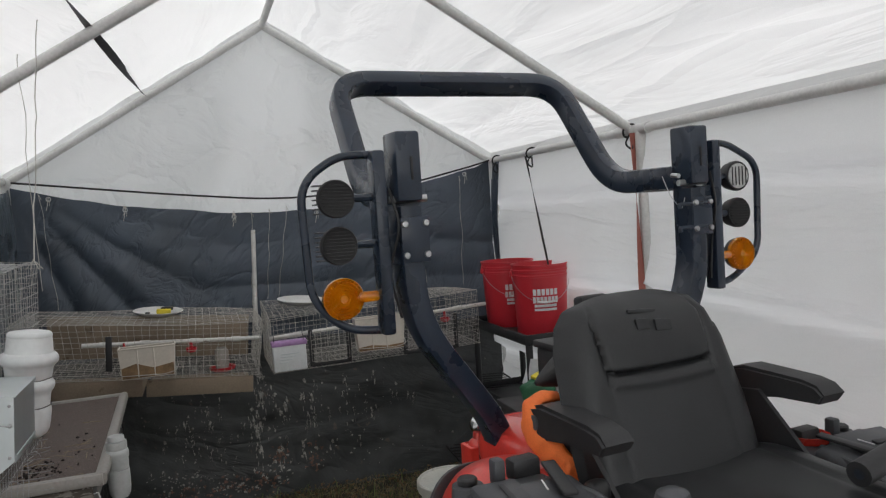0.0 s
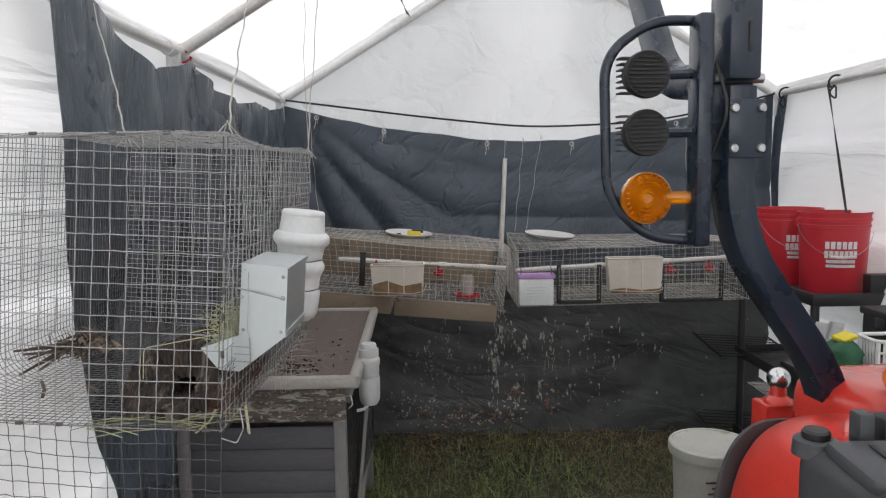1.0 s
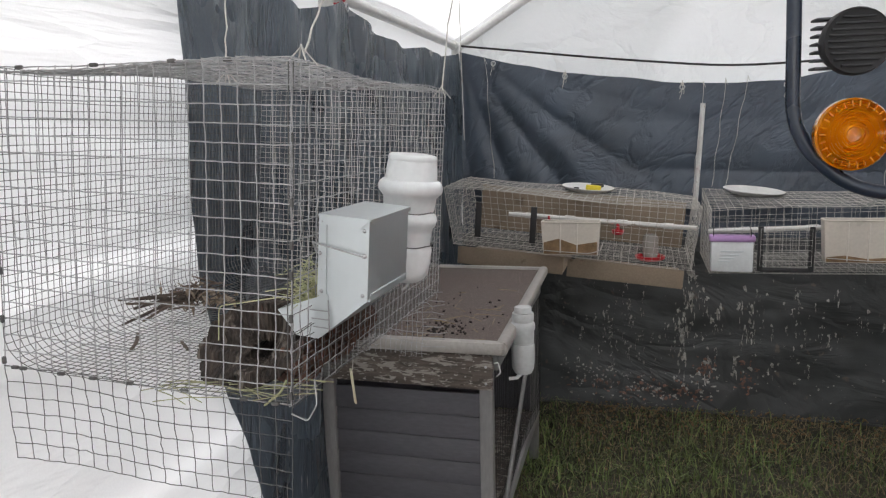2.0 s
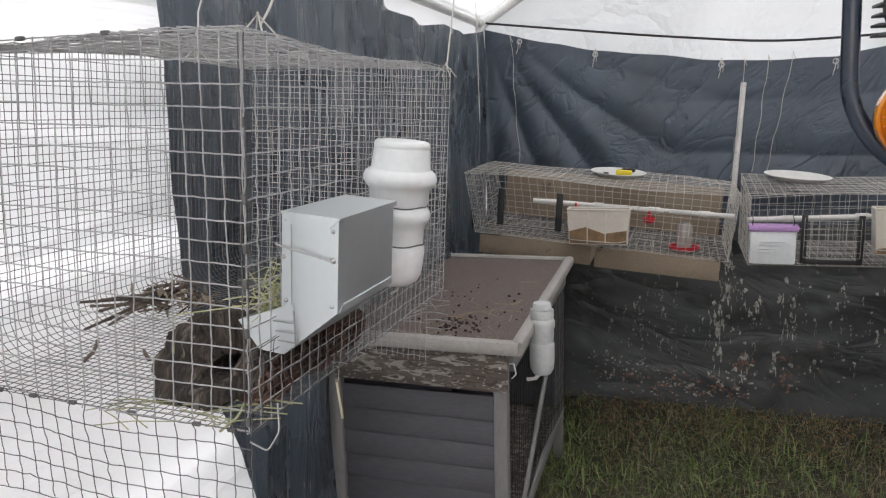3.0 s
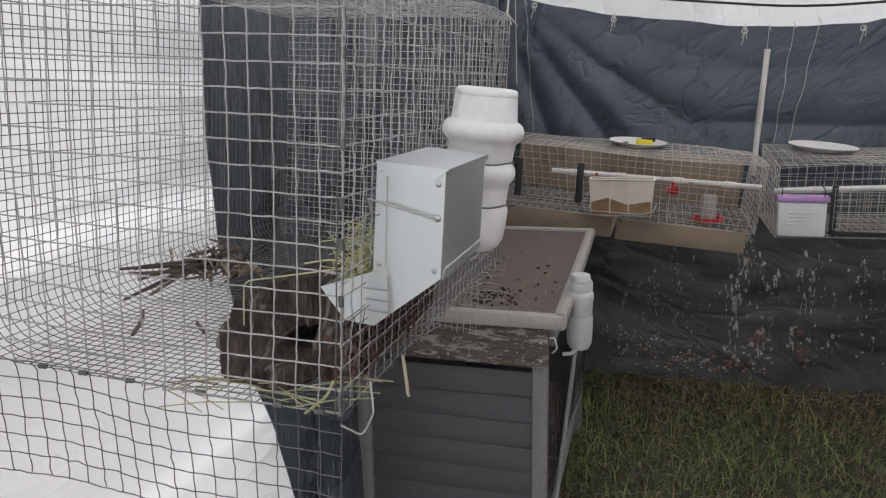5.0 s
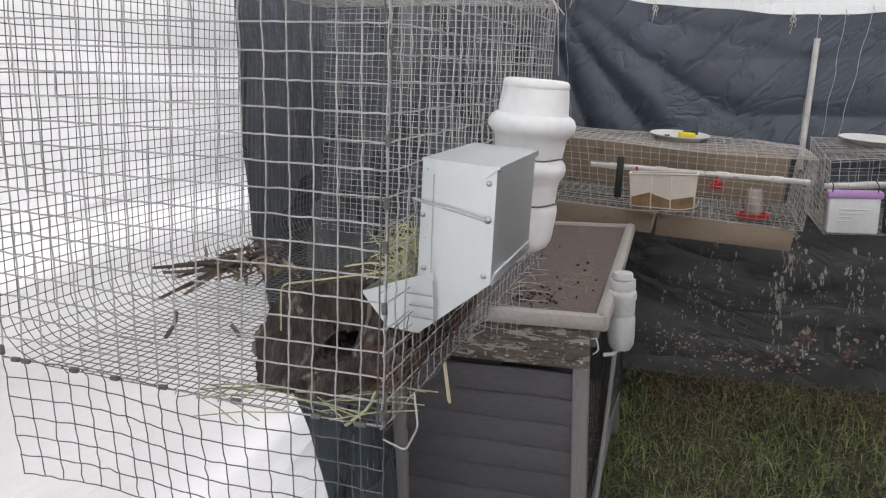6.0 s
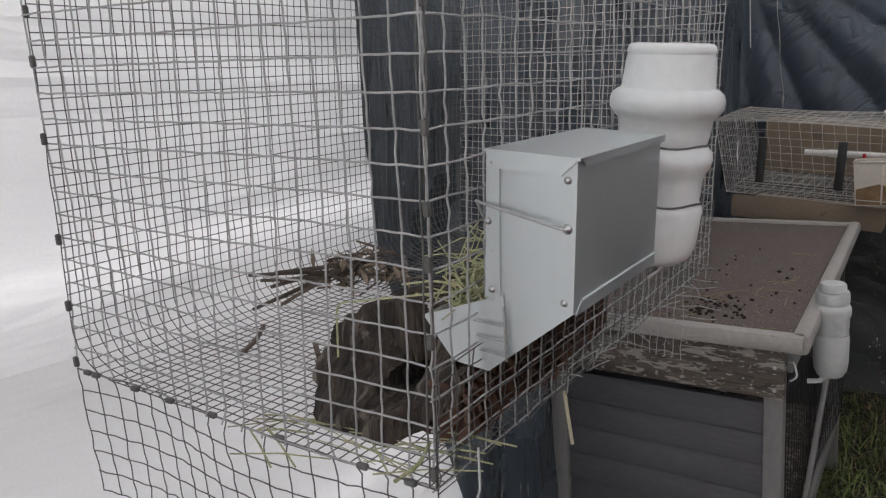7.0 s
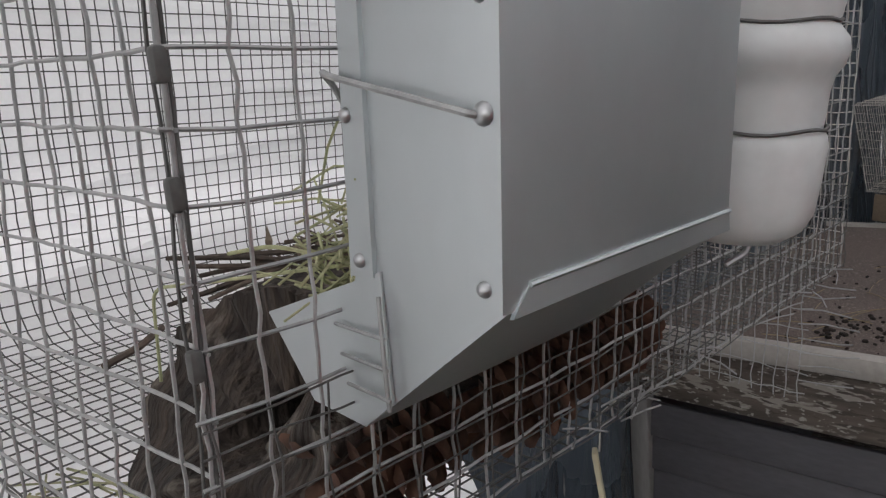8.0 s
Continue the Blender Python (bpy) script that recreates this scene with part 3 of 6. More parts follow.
for cx, cz, sx, sz, count in ((1.14, 0.11, 0.022, 0.035, 26), (1.34, 0.09, 0.026, 0.04, 28), (0.75, 0.0, 0.16, 0.035, 60), (1.08, -0.01, 0.06, 0.03, 22)):
    for i in range(count):
        x, z = random.gauss(cx, sx), random.gauss(cz, sz)
        if 0.42 < x < 2.4 and -0.09 < z < 0.5:
            splash(clots, x, z, random.uniform(0.004, 0.014), random.uniform(0.004, 0.014))
tagged(part("splashes", g, M_SPLASH), "dried pale splashes of droppings down the black tarp", "droppings", kind="stuff")
tagged(part("crusted_feed", clots, M_CLOT), "reddish crusts of spilled feed on the black tarp", "feed crust", kind="stuff")
ta = thing("tarp", (-0.11, 2.6, 1.2), "crinkled black tarp hung from the side rail behind the cage", "tarp", group="black tarps")
part("sheet", Geo().sheet(west_tarp, 170, 90), M_TARP_SIDE, ta, angle=180)
for y in (2.26, 3.22):
    part("eyelet", ring((-0.098, y, float(np.interp(y, LY, LZ)) - 0.022), facing_east), M_ZINC, ta)

# ---- hanging wire cage ----
INCH = 0.0254
cage = thing("wire_cage", (0.15, 1.24, 0.97), "galvanised welded wire cage hung from strings", "cage")


def cp(a, y, h):
    """Place in the cage: a from its west to its east side, h from floor to top."""
    bulge = 0.012 * math.sin(math.pi * min(1, max(0, h))) * math.sin(math.pi * min(1, max(0, (y - 0.85) / 0.75)))
    x = lerp(lerp(-0.09, 0.36, a), lerp(-0.05, 0.39, a), h)
    z = lerp(lerp(0.998, 0.957, a), lerp(1.437, 1.417, a), h)
    return (x + (a - 0.5) * 0.6 * bulge, y - 0.013 * (1 - a) + 0.022 * a, z - (0.006 * math.sin(9 * y + 4 * a) if h > 0.98 else 0))


YF, DEP = 0.848, 0.755
steps18 = [i / 18 for i in range(19)]
half36 = [i / 36 for i in range(37)]
deep30 = [YF + DEP * i / 30 for i in range(31)]
deep60 = [YF + DEP * i / 60 for i in range(61)]


def front_fn(a, h):
    x, y, z = cp(a, YF, h)
    if h < 0:
        x -= 0.004 * h * 10 * (1 - a)
        y += 0.02 * (-h) + 0.006 * math.sin(a * 9)
    return (x, y + 0.004 * math.sin(a * 7 + h * 5), z)


tagged(part("front_panel", Geo().wires(front_fn, steps18, steps18, 0.00092, 6, 0.0006, 0.004), M_WIRE, cage, "front panel of square galvanised mesh"), kind="stuff")
# Same mesh as the front panel, its against-the-light shade held in the darker colour.
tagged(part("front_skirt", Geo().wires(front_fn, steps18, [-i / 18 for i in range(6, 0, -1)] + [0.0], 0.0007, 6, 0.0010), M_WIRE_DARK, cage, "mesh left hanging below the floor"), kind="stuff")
tagged(part("back_panel", Geo().wires(lambda a, h: cp(a, YF + DEP, h), half36, half36, 0.0006, 4, 0.0010), M_WIRE_QUAIL, cage), kind="stuff")
tagged(part("back_skirt", Geo().wires(lambda a, h: cp(a, YF + DEP - 0.02, h), [0.3 + i / 36 for i in range(24)], [-i / 18 for i in range(6, -1, -1)], 0.0007, 4, 0.0018, 0.02), M_WIRE, cage), kind="stuff")


def trough_fn(s, y):
    """West side and floor are one bent sheet: s runs down the side, round the bend and over the floor."""
    side, rad = 0.44, 0.05
    if s < side - rad:
        return cp(0, y, 1 - s / side)
    arc = rad * math.pi / 2
    if s < side - rad + arc:
        g = (s - side + rad) / rad
        p0 = Vector(cp(0, y, rad / side))
        x = p0.x + rad * (1 - math.cos(g))
        z = p0.z - rad * math.sin(g)
        return (x, p0.y, z)
    d = (s - (side - rad + arc) + rad) / 0.452
    return cp(d, y, -0.004 * math.sin(math.pi * d))


length = 0.44 - 0.05 + 0.05 * math.pi / 2 + 0.402
rows = [i * INCH / 2 for i in range(int(length / (INCH / 2)) + 1)] + [length]
g = Geo()
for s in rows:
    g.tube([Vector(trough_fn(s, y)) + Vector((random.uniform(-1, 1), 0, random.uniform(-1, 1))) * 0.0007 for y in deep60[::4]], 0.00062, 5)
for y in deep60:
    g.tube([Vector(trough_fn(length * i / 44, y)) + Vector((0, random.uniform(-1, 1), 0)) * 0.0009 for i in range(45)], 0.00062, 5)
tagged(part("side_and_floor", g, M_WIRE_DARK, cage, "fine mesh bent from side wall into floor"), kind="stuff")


def east_fn(y, h):
    return cp(1, y, h)


tagged(part("east_panel", Geo().wires(east_fn, deep30, steps18, 0.0009, 6, 0.0010, 0.003), M_WIRE, cage), kind="stuff")
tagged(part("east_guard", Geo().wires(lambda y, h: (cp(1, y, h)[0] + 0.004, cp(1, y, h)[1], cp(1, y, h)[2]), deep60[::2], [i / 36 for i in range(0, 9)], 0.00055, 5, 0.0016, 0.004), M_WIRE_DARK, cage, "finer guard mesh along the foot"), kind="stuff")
tagged(part("top_panel", Geo().wires(lambda a, y: cp(a, y, 1.0 + 0.012 * math.sin(3 * a + 5 * y)), half36, deep30, 0.0009, 5, 0.0016, 0.004), M_WIRE, cage), kind="stuff")
clip_sites = [(cp(0, YF, h), 'z') for h in (0.02, 0.165, 0.33, 0.565, 0.735, 0.84, 0.99)] + [(cp(1, YF, h), 'z') for h in (0.03, 0.27, 0.40, 0.49, 0.615, 0.80)]
clip_sites += [(cp(a, YF, 0), 'x') for a in (0.04, 0.07, 0.21, 0.325, 0.455, 0.645, 0.845, 0.95)] + [(cp(a, YF, 1), 'x') for a in (0.1, 0.36, 0.62, 0.8)]
part("edge_wire", Geo().tube([Vector(cp(1, YF, h / 20)) + Vector((0.001 * math.sin(h), 0.002, 0)) for h in range(21)], 0.0009, 6).tube([Vector(cp(0.988, YF, h / 20)) + Vector((0, 0.001 * math.sin(h * 1.7), 0)) for h in range(21)], 0.0008, 6), M_WIRE_DARK, cage, "doubled wire at the meeting edge of two panels")
for (x, y, z), ax in clip_sites:
    s = (0.0055, 0.0055, 0.012) if ax == 'z' else (0.012, 0.0055, 0.0055)
    part("clip", Geo().box((x, y - 0.001, z), s, 0.0018), M_WIRE_DARK, cage)
part("latch_wire", Geo().tube(fillet([(0.36, 0.87, 0.945), (0.385, 0.868, 0.937), (0.392, 0.885, 0.955), (0.383, 0.90, 0.985)], 0.006), 0.0011, 6), M_WIRE, cage)
g = Geo()
for i in range(26):
    y = random.uniform(1.05, 1.6)
    p = Vector(cp(1, y, random.uniform(-0.03, 0.05)))
    d = Vector((random.uniform(-0.01, 0.02), random.uniform(-0.03, 0.05), random.uniform(-0.02, 0.012)))
    g.tube([p, p + d * 0.5 + Vector((0.002, 0, 0.002)), p + d], 0.0007, 5)
for i in range(9):
    z = 0.83 + i * 0.0165
    g.tube([(0.33, 1.585, z), (0.355 + 0.02 * random.random(), 1.585, z + random.uniform(-0.006, 0.004)), (0.385 + 0.012 * random.random(), 1.58, z + random.uniform(-0.004, 0.006))], 0.0008, 5)
tagged(part("loose_wire", g, M_WIRE, cage, "bent loose wire ends"), kind="stuff")

for p0, p1 in (((0.12, 1.16, 1.43), (-0.11, 1.56, 1.79)), ((0.375, 0.93, 1.435), (0.31, 1.36, 1.74)), ((0.388, 1.60, 1.415), (0.39, 1.96, 2.13))):
    a, b = Vector(p0), Vector(p1)
    pts = [a.lerp(b, t / 14) + Vector((random.uniform(-1, 1), random.uniform(-1, 1), 0)) * 0.003 for t in range(15)]
    solid("hanging_string", Geo().tube(pts, 0.0016, 5).tube([a + Vector((-0.018, -0.012, -0.012)), a + Vector((0, 0, 0.012)), a + Vector((0.018, 0.012, -0.014))], 0.0013, 5)
          .tube([a + Vector((-0.012, 0.012, -0.012)), a + Vector((0, 0, 0.014)), a + Vector((0.012, -0.012, -0.012))], 0.0012, 5), M_STRING,
          "pale twisted string knotted to the wire cage", "string", group="cage strings")

# ---- sheet metal feeder on the cage ----
fd = thing("hopper_feeder", (0.42, 1.02, 1.04), "galvanised sheet metal hopper feeder hooked on a wire cage", "feeder")
N0, N1 = 0.934, 1.108
FACE = [(0.3870, 1.216), (0.4625, 1.208), (0.4540, 1.0935), (0.376, 1.036), (0.3775, 1.099)]
part("hopper", Geo().slab(FACE, N0 + 0.001, N1), M_GALV, fd, angle=20)
part("lid", Geo().slab([(0.387, 1.2163), (0.4655, 1.2077), (0.4657, 1.2098), (0.3872, 1.2184)], N0 - 0.003, N1 + 0.004), M_GALV, fd, angle=20)
part("lid_lip", Geo().slab([(0.3885, 1.2165), (0.4635, 1.2083), (0.4505, 1.1975), (0.3915, 1.2035)], N0 - 0.0034, N0 - 0.0016), M_GALV, fd, "folded front edge of the lid", angle=20)
part("lid_lip", Geo().slab([(N0 + 0.004, 1.2078), (N1 + 0.003, 1.2078), (N1 + 0.003, 1.2035), (N0 + 0.007, 1.2035)], 0.4640, 0.4655, axis=0), M_GALV, fd, "folded side edge of the lid", angle=20)
side = [(0.3945, 1.103), (0.3945, 1.050), (0.376, 1.036), (0.3415, 1.040), (0.3135, 1.077)]
for y in (N0 - 0.0004, N1 - 0.0012):
    part("trough_side", Geo().slab(side, y, y + 0.0012), M_GALV, fd, angle=20)
part("trough_lip", Geo().slab([(0.3415, 1.040), (0.3135, 1.077), (0.3147, 1.0776), (0.343, 1.0415)], N0, N1), M_GALV, fd, angle=20)
part("trough_floor", Geo().slab([(0.3425, 1.040), (0.376, 1.036), (0.376, 1.0375), (0.3425, 1.0415)], N0, N1), M_GALV, fd, angle=20)
part("flange", Geo().slab([(0.3875, 1.2150), (0.3990, 1.2140), (0.3915, 1.1005), (0.3780, 1.0995)], N0 - 0.0012, N0 + 0.0012), M_GALV, fd, angle=20)
part("flange", Geo().slab([(0.4480, 1.2070), (0.4628, 1.2080), (0.4543, 1.0940), (0.4400, 1.0965)], N0 - 0.0012, N0 + 0.0012), M_GALV, fd, angle=20)
part("lower_lip", Geo().slab([(N0 + 0.003, 1.0915), (N0 + 0.013, 1.1010), (N1, 1.1010), (N1, 1.0915)], 0.4535, 0.4550, axis=0), M_GALV, fd, "narrow turned-out strip along the foot", angle=20)
part("lower_lip", Geo().tube([(0.4552, N0 + 0.013, 1.1012), (0.4552, N1, 1.1012)], 0.0011, 6), M_GALV, fd)
rm = pose(0, 0, 0, 90, 0, 0)
for x, z in ((0.4545, 1.194), (0.4525, 1.1585), (0.4475, 1.102), (0.3930, 1.2075), (0.3855, 1.162), (0.3850, 1.107)):
    big = 1.35 if z == 1.1585 else 1.0
    part("rivet", Geo().lathe([(0.0030 * big, 0), (0.0030 * big, 0.0008), (0.0025 * big, 0.0019), (0.0012 * big, 0.0027), (0.0002, 0.003)], 12, Matrix.Translation((x, N0 - 0.0008, z)) @ rm), M_ZINC, fd)
part("wire_hook", Geo().tube(fillet([(0.374, N0 + 0.010, 1.163), (0.3755, N0 + 0.002, 1.1745), (0.377, N0 - 0.004, 1.179), (0.383, N0 - 0.005, 1.1765), (0.4505, N0 - 0.006, 1.159), (0.4512, N0 - 0.001, 1.158)], 0.005), 0.0013, 7), M_WIRE, fd)
# loose mesh ends lying over the trough's cheek
part("hook_prong", Geo().tube(fillet([(0.3955, N0 - 0.003, 1.094), (0.3960, N0 - 0.004, 1.070), (0.3950, N0 - 0.003, 1.048)], 0.01), 0.0010, 6), M_WIRE, fd)
for k in range(3):
    part("hook_prong", Geo().tube([(0.366 + 0.002 * k, N0 - 0.0025, 1.0795 - 0.0125 * k), (0.397, N0 - 0.0035, 1.0775 - 0.0125 * k)], 0.0008, 6), M_WIRE, fd)

# ---- water bottles ----
JUG = [(0.002, 0.222), (0.034, 0.222), (0.039, 0.2212), (0.0415, 0.219), (0.0427, 0.214), (0.0417, 0.2115), (0.0425, 0.209), (0.0452, 0.181), (0.0462, 0.179), (0.0490, 0.178), (0.0535, 0.174), (0.0560, 0.168),
       (0.0555, 0.160), (0.0510, 0.154), (0.0464, 0.149), (0.0450, 0.136), (0.0438, 0.128), (0.0430, 0.125), (0.0448, 0.122), (0.0488, 0.117), (0.0503, 0.110), (0.0483, 0.102), (0.0442, 0.096), (0.0426, 0.088),
       (0.0420, 0.073), (0.0414, 0.067), (0.0442, 0.063), (0.0454, 0.057), (0.0442, 0.036), (0.0424, 0.018), (0.0375, 0.008), (0.028, 0.001), (0.024, 0.0), (0.002, 0.0)]
JUG_M = Matrix.Translation((0.432, 1.197, 1.070)) @ pose(-0.003, 0, 0.08, 0, 6.5, 0) @ Matrix.Translation((0, 0, -0.08))
jug = thing("water_bottle", (0.438, 1.20, 1.070), "milky white plastic water bottle wired upside down to the cage", "bottle", group="water bottles")
part("bottle", Geo().lathe(JUG, 40, JUG_M), M_JUG, jug)
for z in (0.125, 0.067):
    loop = Geo().tube([(0.0440 * math.cos(i * math.pi / 14), 0.0440 * math.sin(i * math.pi / 14), z + 0.0012 * math.sin(i)) for i in range(28)], 0.0011, 6, closed=True)
    loop.tube(fillet([(-0.030, -0.032, z), (-0.040, -0.036, z + 0.003), (-0.048, -0.05, z + 0.008), (-0.052, -0.075, z + 0.006)], 0.004), 0.0010, 6)
    part("wire_tie", loop.moved(JUG_M), M_WIRE_DARK, jug, "galvanised wire twisted round the bottle")
part("drinker_spout", Geo().tube([(0.434, 1.195, 1.075), (0.430, 1.188, 1.062), (0.422, 1.18, 1.056)], 0.0022, 8), M_ZINC, jug)

SMALL = [(0.002, 0.216), (0.024, 0.216), (0.0265, 0.213), (0.0275, 0.199), (0.0330, 0.197), (0.0340, 0.190), (0.0340, 0.176), (0.0325, 0.170), (0.0365, 0.164), (0.0378, 0.158), (0.0375, 0.146), (0.0345, 0.138), (0.0350, 0.122), (0.0335, 0.108),
         (0.0325, 0.102), (0.0352, 0.098), (0.0362, 0.090), (0.0360, 0.040), (0.0335, 0.018), (0.026, 0.004), (0.002, 0.0)]
jx, jy, jz = 0.472, 2.19, 0.571
jug = thing("water_bottle", (jx, jy, jz), "ribbed translucent white water bottle hung on the hutch side", "bottle", group="water bottles")
part("bottle", Geo().lathe(SMALL[4:], 28, Matrix.Translation((jx, jy, jz))), M_JUG_OLD, jug)
part("cap", Geo().lathe(SMALL[:4] + [(0.002, 0.194)], 20, Matrix.Translation((jx, jy, jz))), M_JUG_OLD, jug)
part("wire_tie", Geo().tube([(jx + 0.034 * math.cos(i * math.pi / 12), jy + 0.034 * math.sin(i * math.pi / 12), jz + 0.102) for i in range(24)], 0.0013, 6, closed=True)
     .tube([(jx - 0.034, jy, jz + 0.102), (0.43, jy - 0.01, jz + 0.105)], 0.0012, 6), M_WIRE, jug)
part("spout", Geo().tube([(jx, jy, jz + 0.01), (jx - 0.02, jy, jz - 0.015), (jx - 0.045, jy, jz - 0.02)], 0.006, 8), M_CAP, jug)

# ---- hutch under the cage ----
hu = thing("rabbit_hutch", (0.13, 2.55, GROUND), "grey painted wooden hutch with a brown felt roof", "hutch")
HX0, HX1, HY0, HY1 = -0.10, 0.412, 2.0, 3.10
part("roof", Geo().slab([(-0.10, 1.99), (0.43, 1.99), (0.395, 3.125), (-0.10, 3.125)], 0.69, 0.724, axis=2), M_FELT, hu, "brown mineral felt roof")


def trim_bar(a, b, w=0.036, h=0.040, z=0.716):
    return Geo().tube([(a[0], a[1], z), (b[0], b[1], z)], 1.0, prof=rect(w, h, 0.012), up=(0, 0, 1))


part("roof_trim", trim_bar((-0.10, 1.972), (0.452, 1.972)), M_TRIM, hu, "pale rounded edge trim")
part("roof_trim", trim_bar((0.445, 1.965), (0.410, 3.15)), M_TRIM, hu, "pale rounded edge trim")
part("roof_trim", trim_bar((-0.10, 3.138), (0.41, 3.138), 0.026, 0.040), M_TRIM, hu, "pale rounded edge trim")
for i in range(8):
    z = 0.525 - i * 0.072
    part("plank", Geo().box((0.125, 2.012, z), (0.50, 0.016, 0.071), 0.005, pose(0, 0, 0, -6, random.uniform(-0.25, 0.25), 0)), M_PLANK, hu)
part("board", Geo().box((0.16, 1.988, 0.639), (0.512, 0.018, 0.106), 0.004, pose(0, 0, 0, 0, 0.4, 0)), M_BOARD, hu, "weathered bare board across the top")
part("post", Geo().box((0.393, 2.008, 0.27), (0.040, 0.030, 0.80), 0.004), M_POST, hu)
part("post", Geo().box((-0.105, 2.004, 0.27), (0.040, 0.030, 0.80), 0.004), M_POST, hu)
part("leg", Geo().box((0.375, 3.085, 0.28), (0.040, 0.035, 0.82), 0.004), M_POST, hu)
part("leg", Geo().box((-0.10, 3.085, 0.28), (0.040, 0.035, 0.82), 0.004), M_POST, hu)
part("side_rail", Geo().box((0.405, 2.55, 0.655), (0.022, 1.06, 0.045), 0.003, pose(0, 0, 0, 0, 0, 1)), M_POST, hu)
part("side_rail", Geo().box((0.398, 2.55, 0.10), (0.022, 1.06, 0.045), 0.003, pose(0, 0, 0, 0, 0, 1)), M_POST, hu)
part("back_wall", Geo().box((0.13, 3.07, 0.38), (0.46, 0.014, 0.55), 0.003), M_PLANK, hu)
part("west_wall", Geo().box((-0.095, 2.55, 0.38), (0.012, 1.04, 0.55), 0.003), M_PLANK, hu)
part("hutch_floor", Geo().box((0.14, 2.55, 0.09), (0.49, 1.04, 0.016), 0.003), M_BOARD, hu)
part("strut", Geo().tube([(0.430, 2.03, 0.14), (0.430, 2.52, 0.48)], 1.0, prof=rect(0.012, 0.022, 0.003)), M_POST, hu, "grey diagonal strut")
part("side_mesh", Geo().wires(lambda y, z: (0.402 + 0.006 * math.sin(9 * y), y, z), [2.04 + 0.026 * i for i in range(40)], [0.13 + 0.05 * i for i in range(11)], 0.0011, 3, 0.001), M_CORD, hu, "dark wire mesh side")
part("hook", Geo().tube(fillet([(0.414, 2.02, 0.655), (0.43, 2.0, 0.665), (0.435, 2.01, 0.63), (0.42, 2.02, 0.615)], 0.01), 0.0022, 6), M_CAP, hu)
for x, z in ((0.397, 0.655), (0.397, 0.605)):
    part("screw", Geo().lathe([(0.004, 0), (0.0035, 0.0012), (0.0005, 0.0016)], 10, Matrix.Translation((x, 1.979, z)) @ rm), M_ZINC, hu)
g = Geo()
for i in range(130):
    x, y = (random.gauss(0.24, 0.045), random.gauss(2.11, 0.05)) if i % 2 else (random.gauss(0.22, 0.11), random.gauss(2.22, 0.20))
    if not (-0.05 < x < 0.41 and 2.0 < y < 2.9):
        continue
    s = random.uniform(0.0018, 0.0075)
    g.box((x, y, 0.724 + s * 0.35), (s * 1.5, s, s * 0.9), s * 0.3, pose(0, 0, 0, random.uniform(-20, 20), random.uniform(-20, 20), random.uniform(0, 180)), 1)
tagged(part("droppings", g, M_DUNG), "dark pellets and litter scattered on the hutch roof", "litter", kind="stuff")
g = Geo()
for i in range(34):
    x, y = random.gauss(0.20, 0.12), random.gauss(2.2, 0.2)
    if not (-0.05 < x < 0.40 and 2.0 < y < 3.0):
        continue
    a, l = random.uniform(0, math.pi), random.uniform(0.015, 0.05)
    d = Vector((math.cos(a), math.sin(a), 0)) * l
    p = Vector((x, y, 0.7265))
    g.tube([p - d, p + Vector((0, 0, 0.002)), p + d], 0.0007, 5)
tagged(part("straw", g, M_STRAW), "thin dry straw lying on the hutch roof", "straw", kind="stuff")

# ---- in the cage ----
lg = Geo()


def log_point(u, v, inner=False):
    a = 2 * math.pi * u
    y = 0.93 + 0.27 * v
    r = (0.068 - 0.010 * v) * (1 + 0.12 * math.sin(2 * a + 0.6) + 0.16 * nz(Vector((math.cos(a) * 1.6, math.sin(a) * 1.6, y * 5))))
    if inner:
        r *= 0.27
    r += (0.0035 * abs(math.sin(a * 11 + 3 * nz(Vector((math.cos(a) * 2, math.sin(a) * 2, y * 9))))) + 0.006 * nz(Vector((math.cos(a) * 5, math.sin(a) * 5, y * 22))) + 0.004 * nz(Vector((math.cos(a) * 12, math.sin(a) * 12, y * 20)))) * (0 if inner else 1)
    x, z = r * math.cos(a) * 1.12, max(r * math.sin(a) * 0.86, -0.047)
    edge = (0.022 * nz(Vector((math.cos(a) * 2, math.sin(a) * 2, 3))) - 0.035 * math.sin(a)) * (1 - v)
    return (0.258 + x - (0.0 if not inner else -0.02), y - edge, 1.015 + z + (0.0 if not inner else -0.01))


lg.sheet(lambda u, v: log_point(u, v), 120, 48)
lg.sheet(lambda u, v: log_point(u, v, True), 120, 20)
lg.sheet(lambda u, v: tuple(Vector(log_point(u, 0)).lerp(Vector(log_point(u, 0, True)), v)), 120, 8)
solid("hollow_log", lg, M_BARK, "rough hollow brown log lying on the cage floor", "log", angle=60)

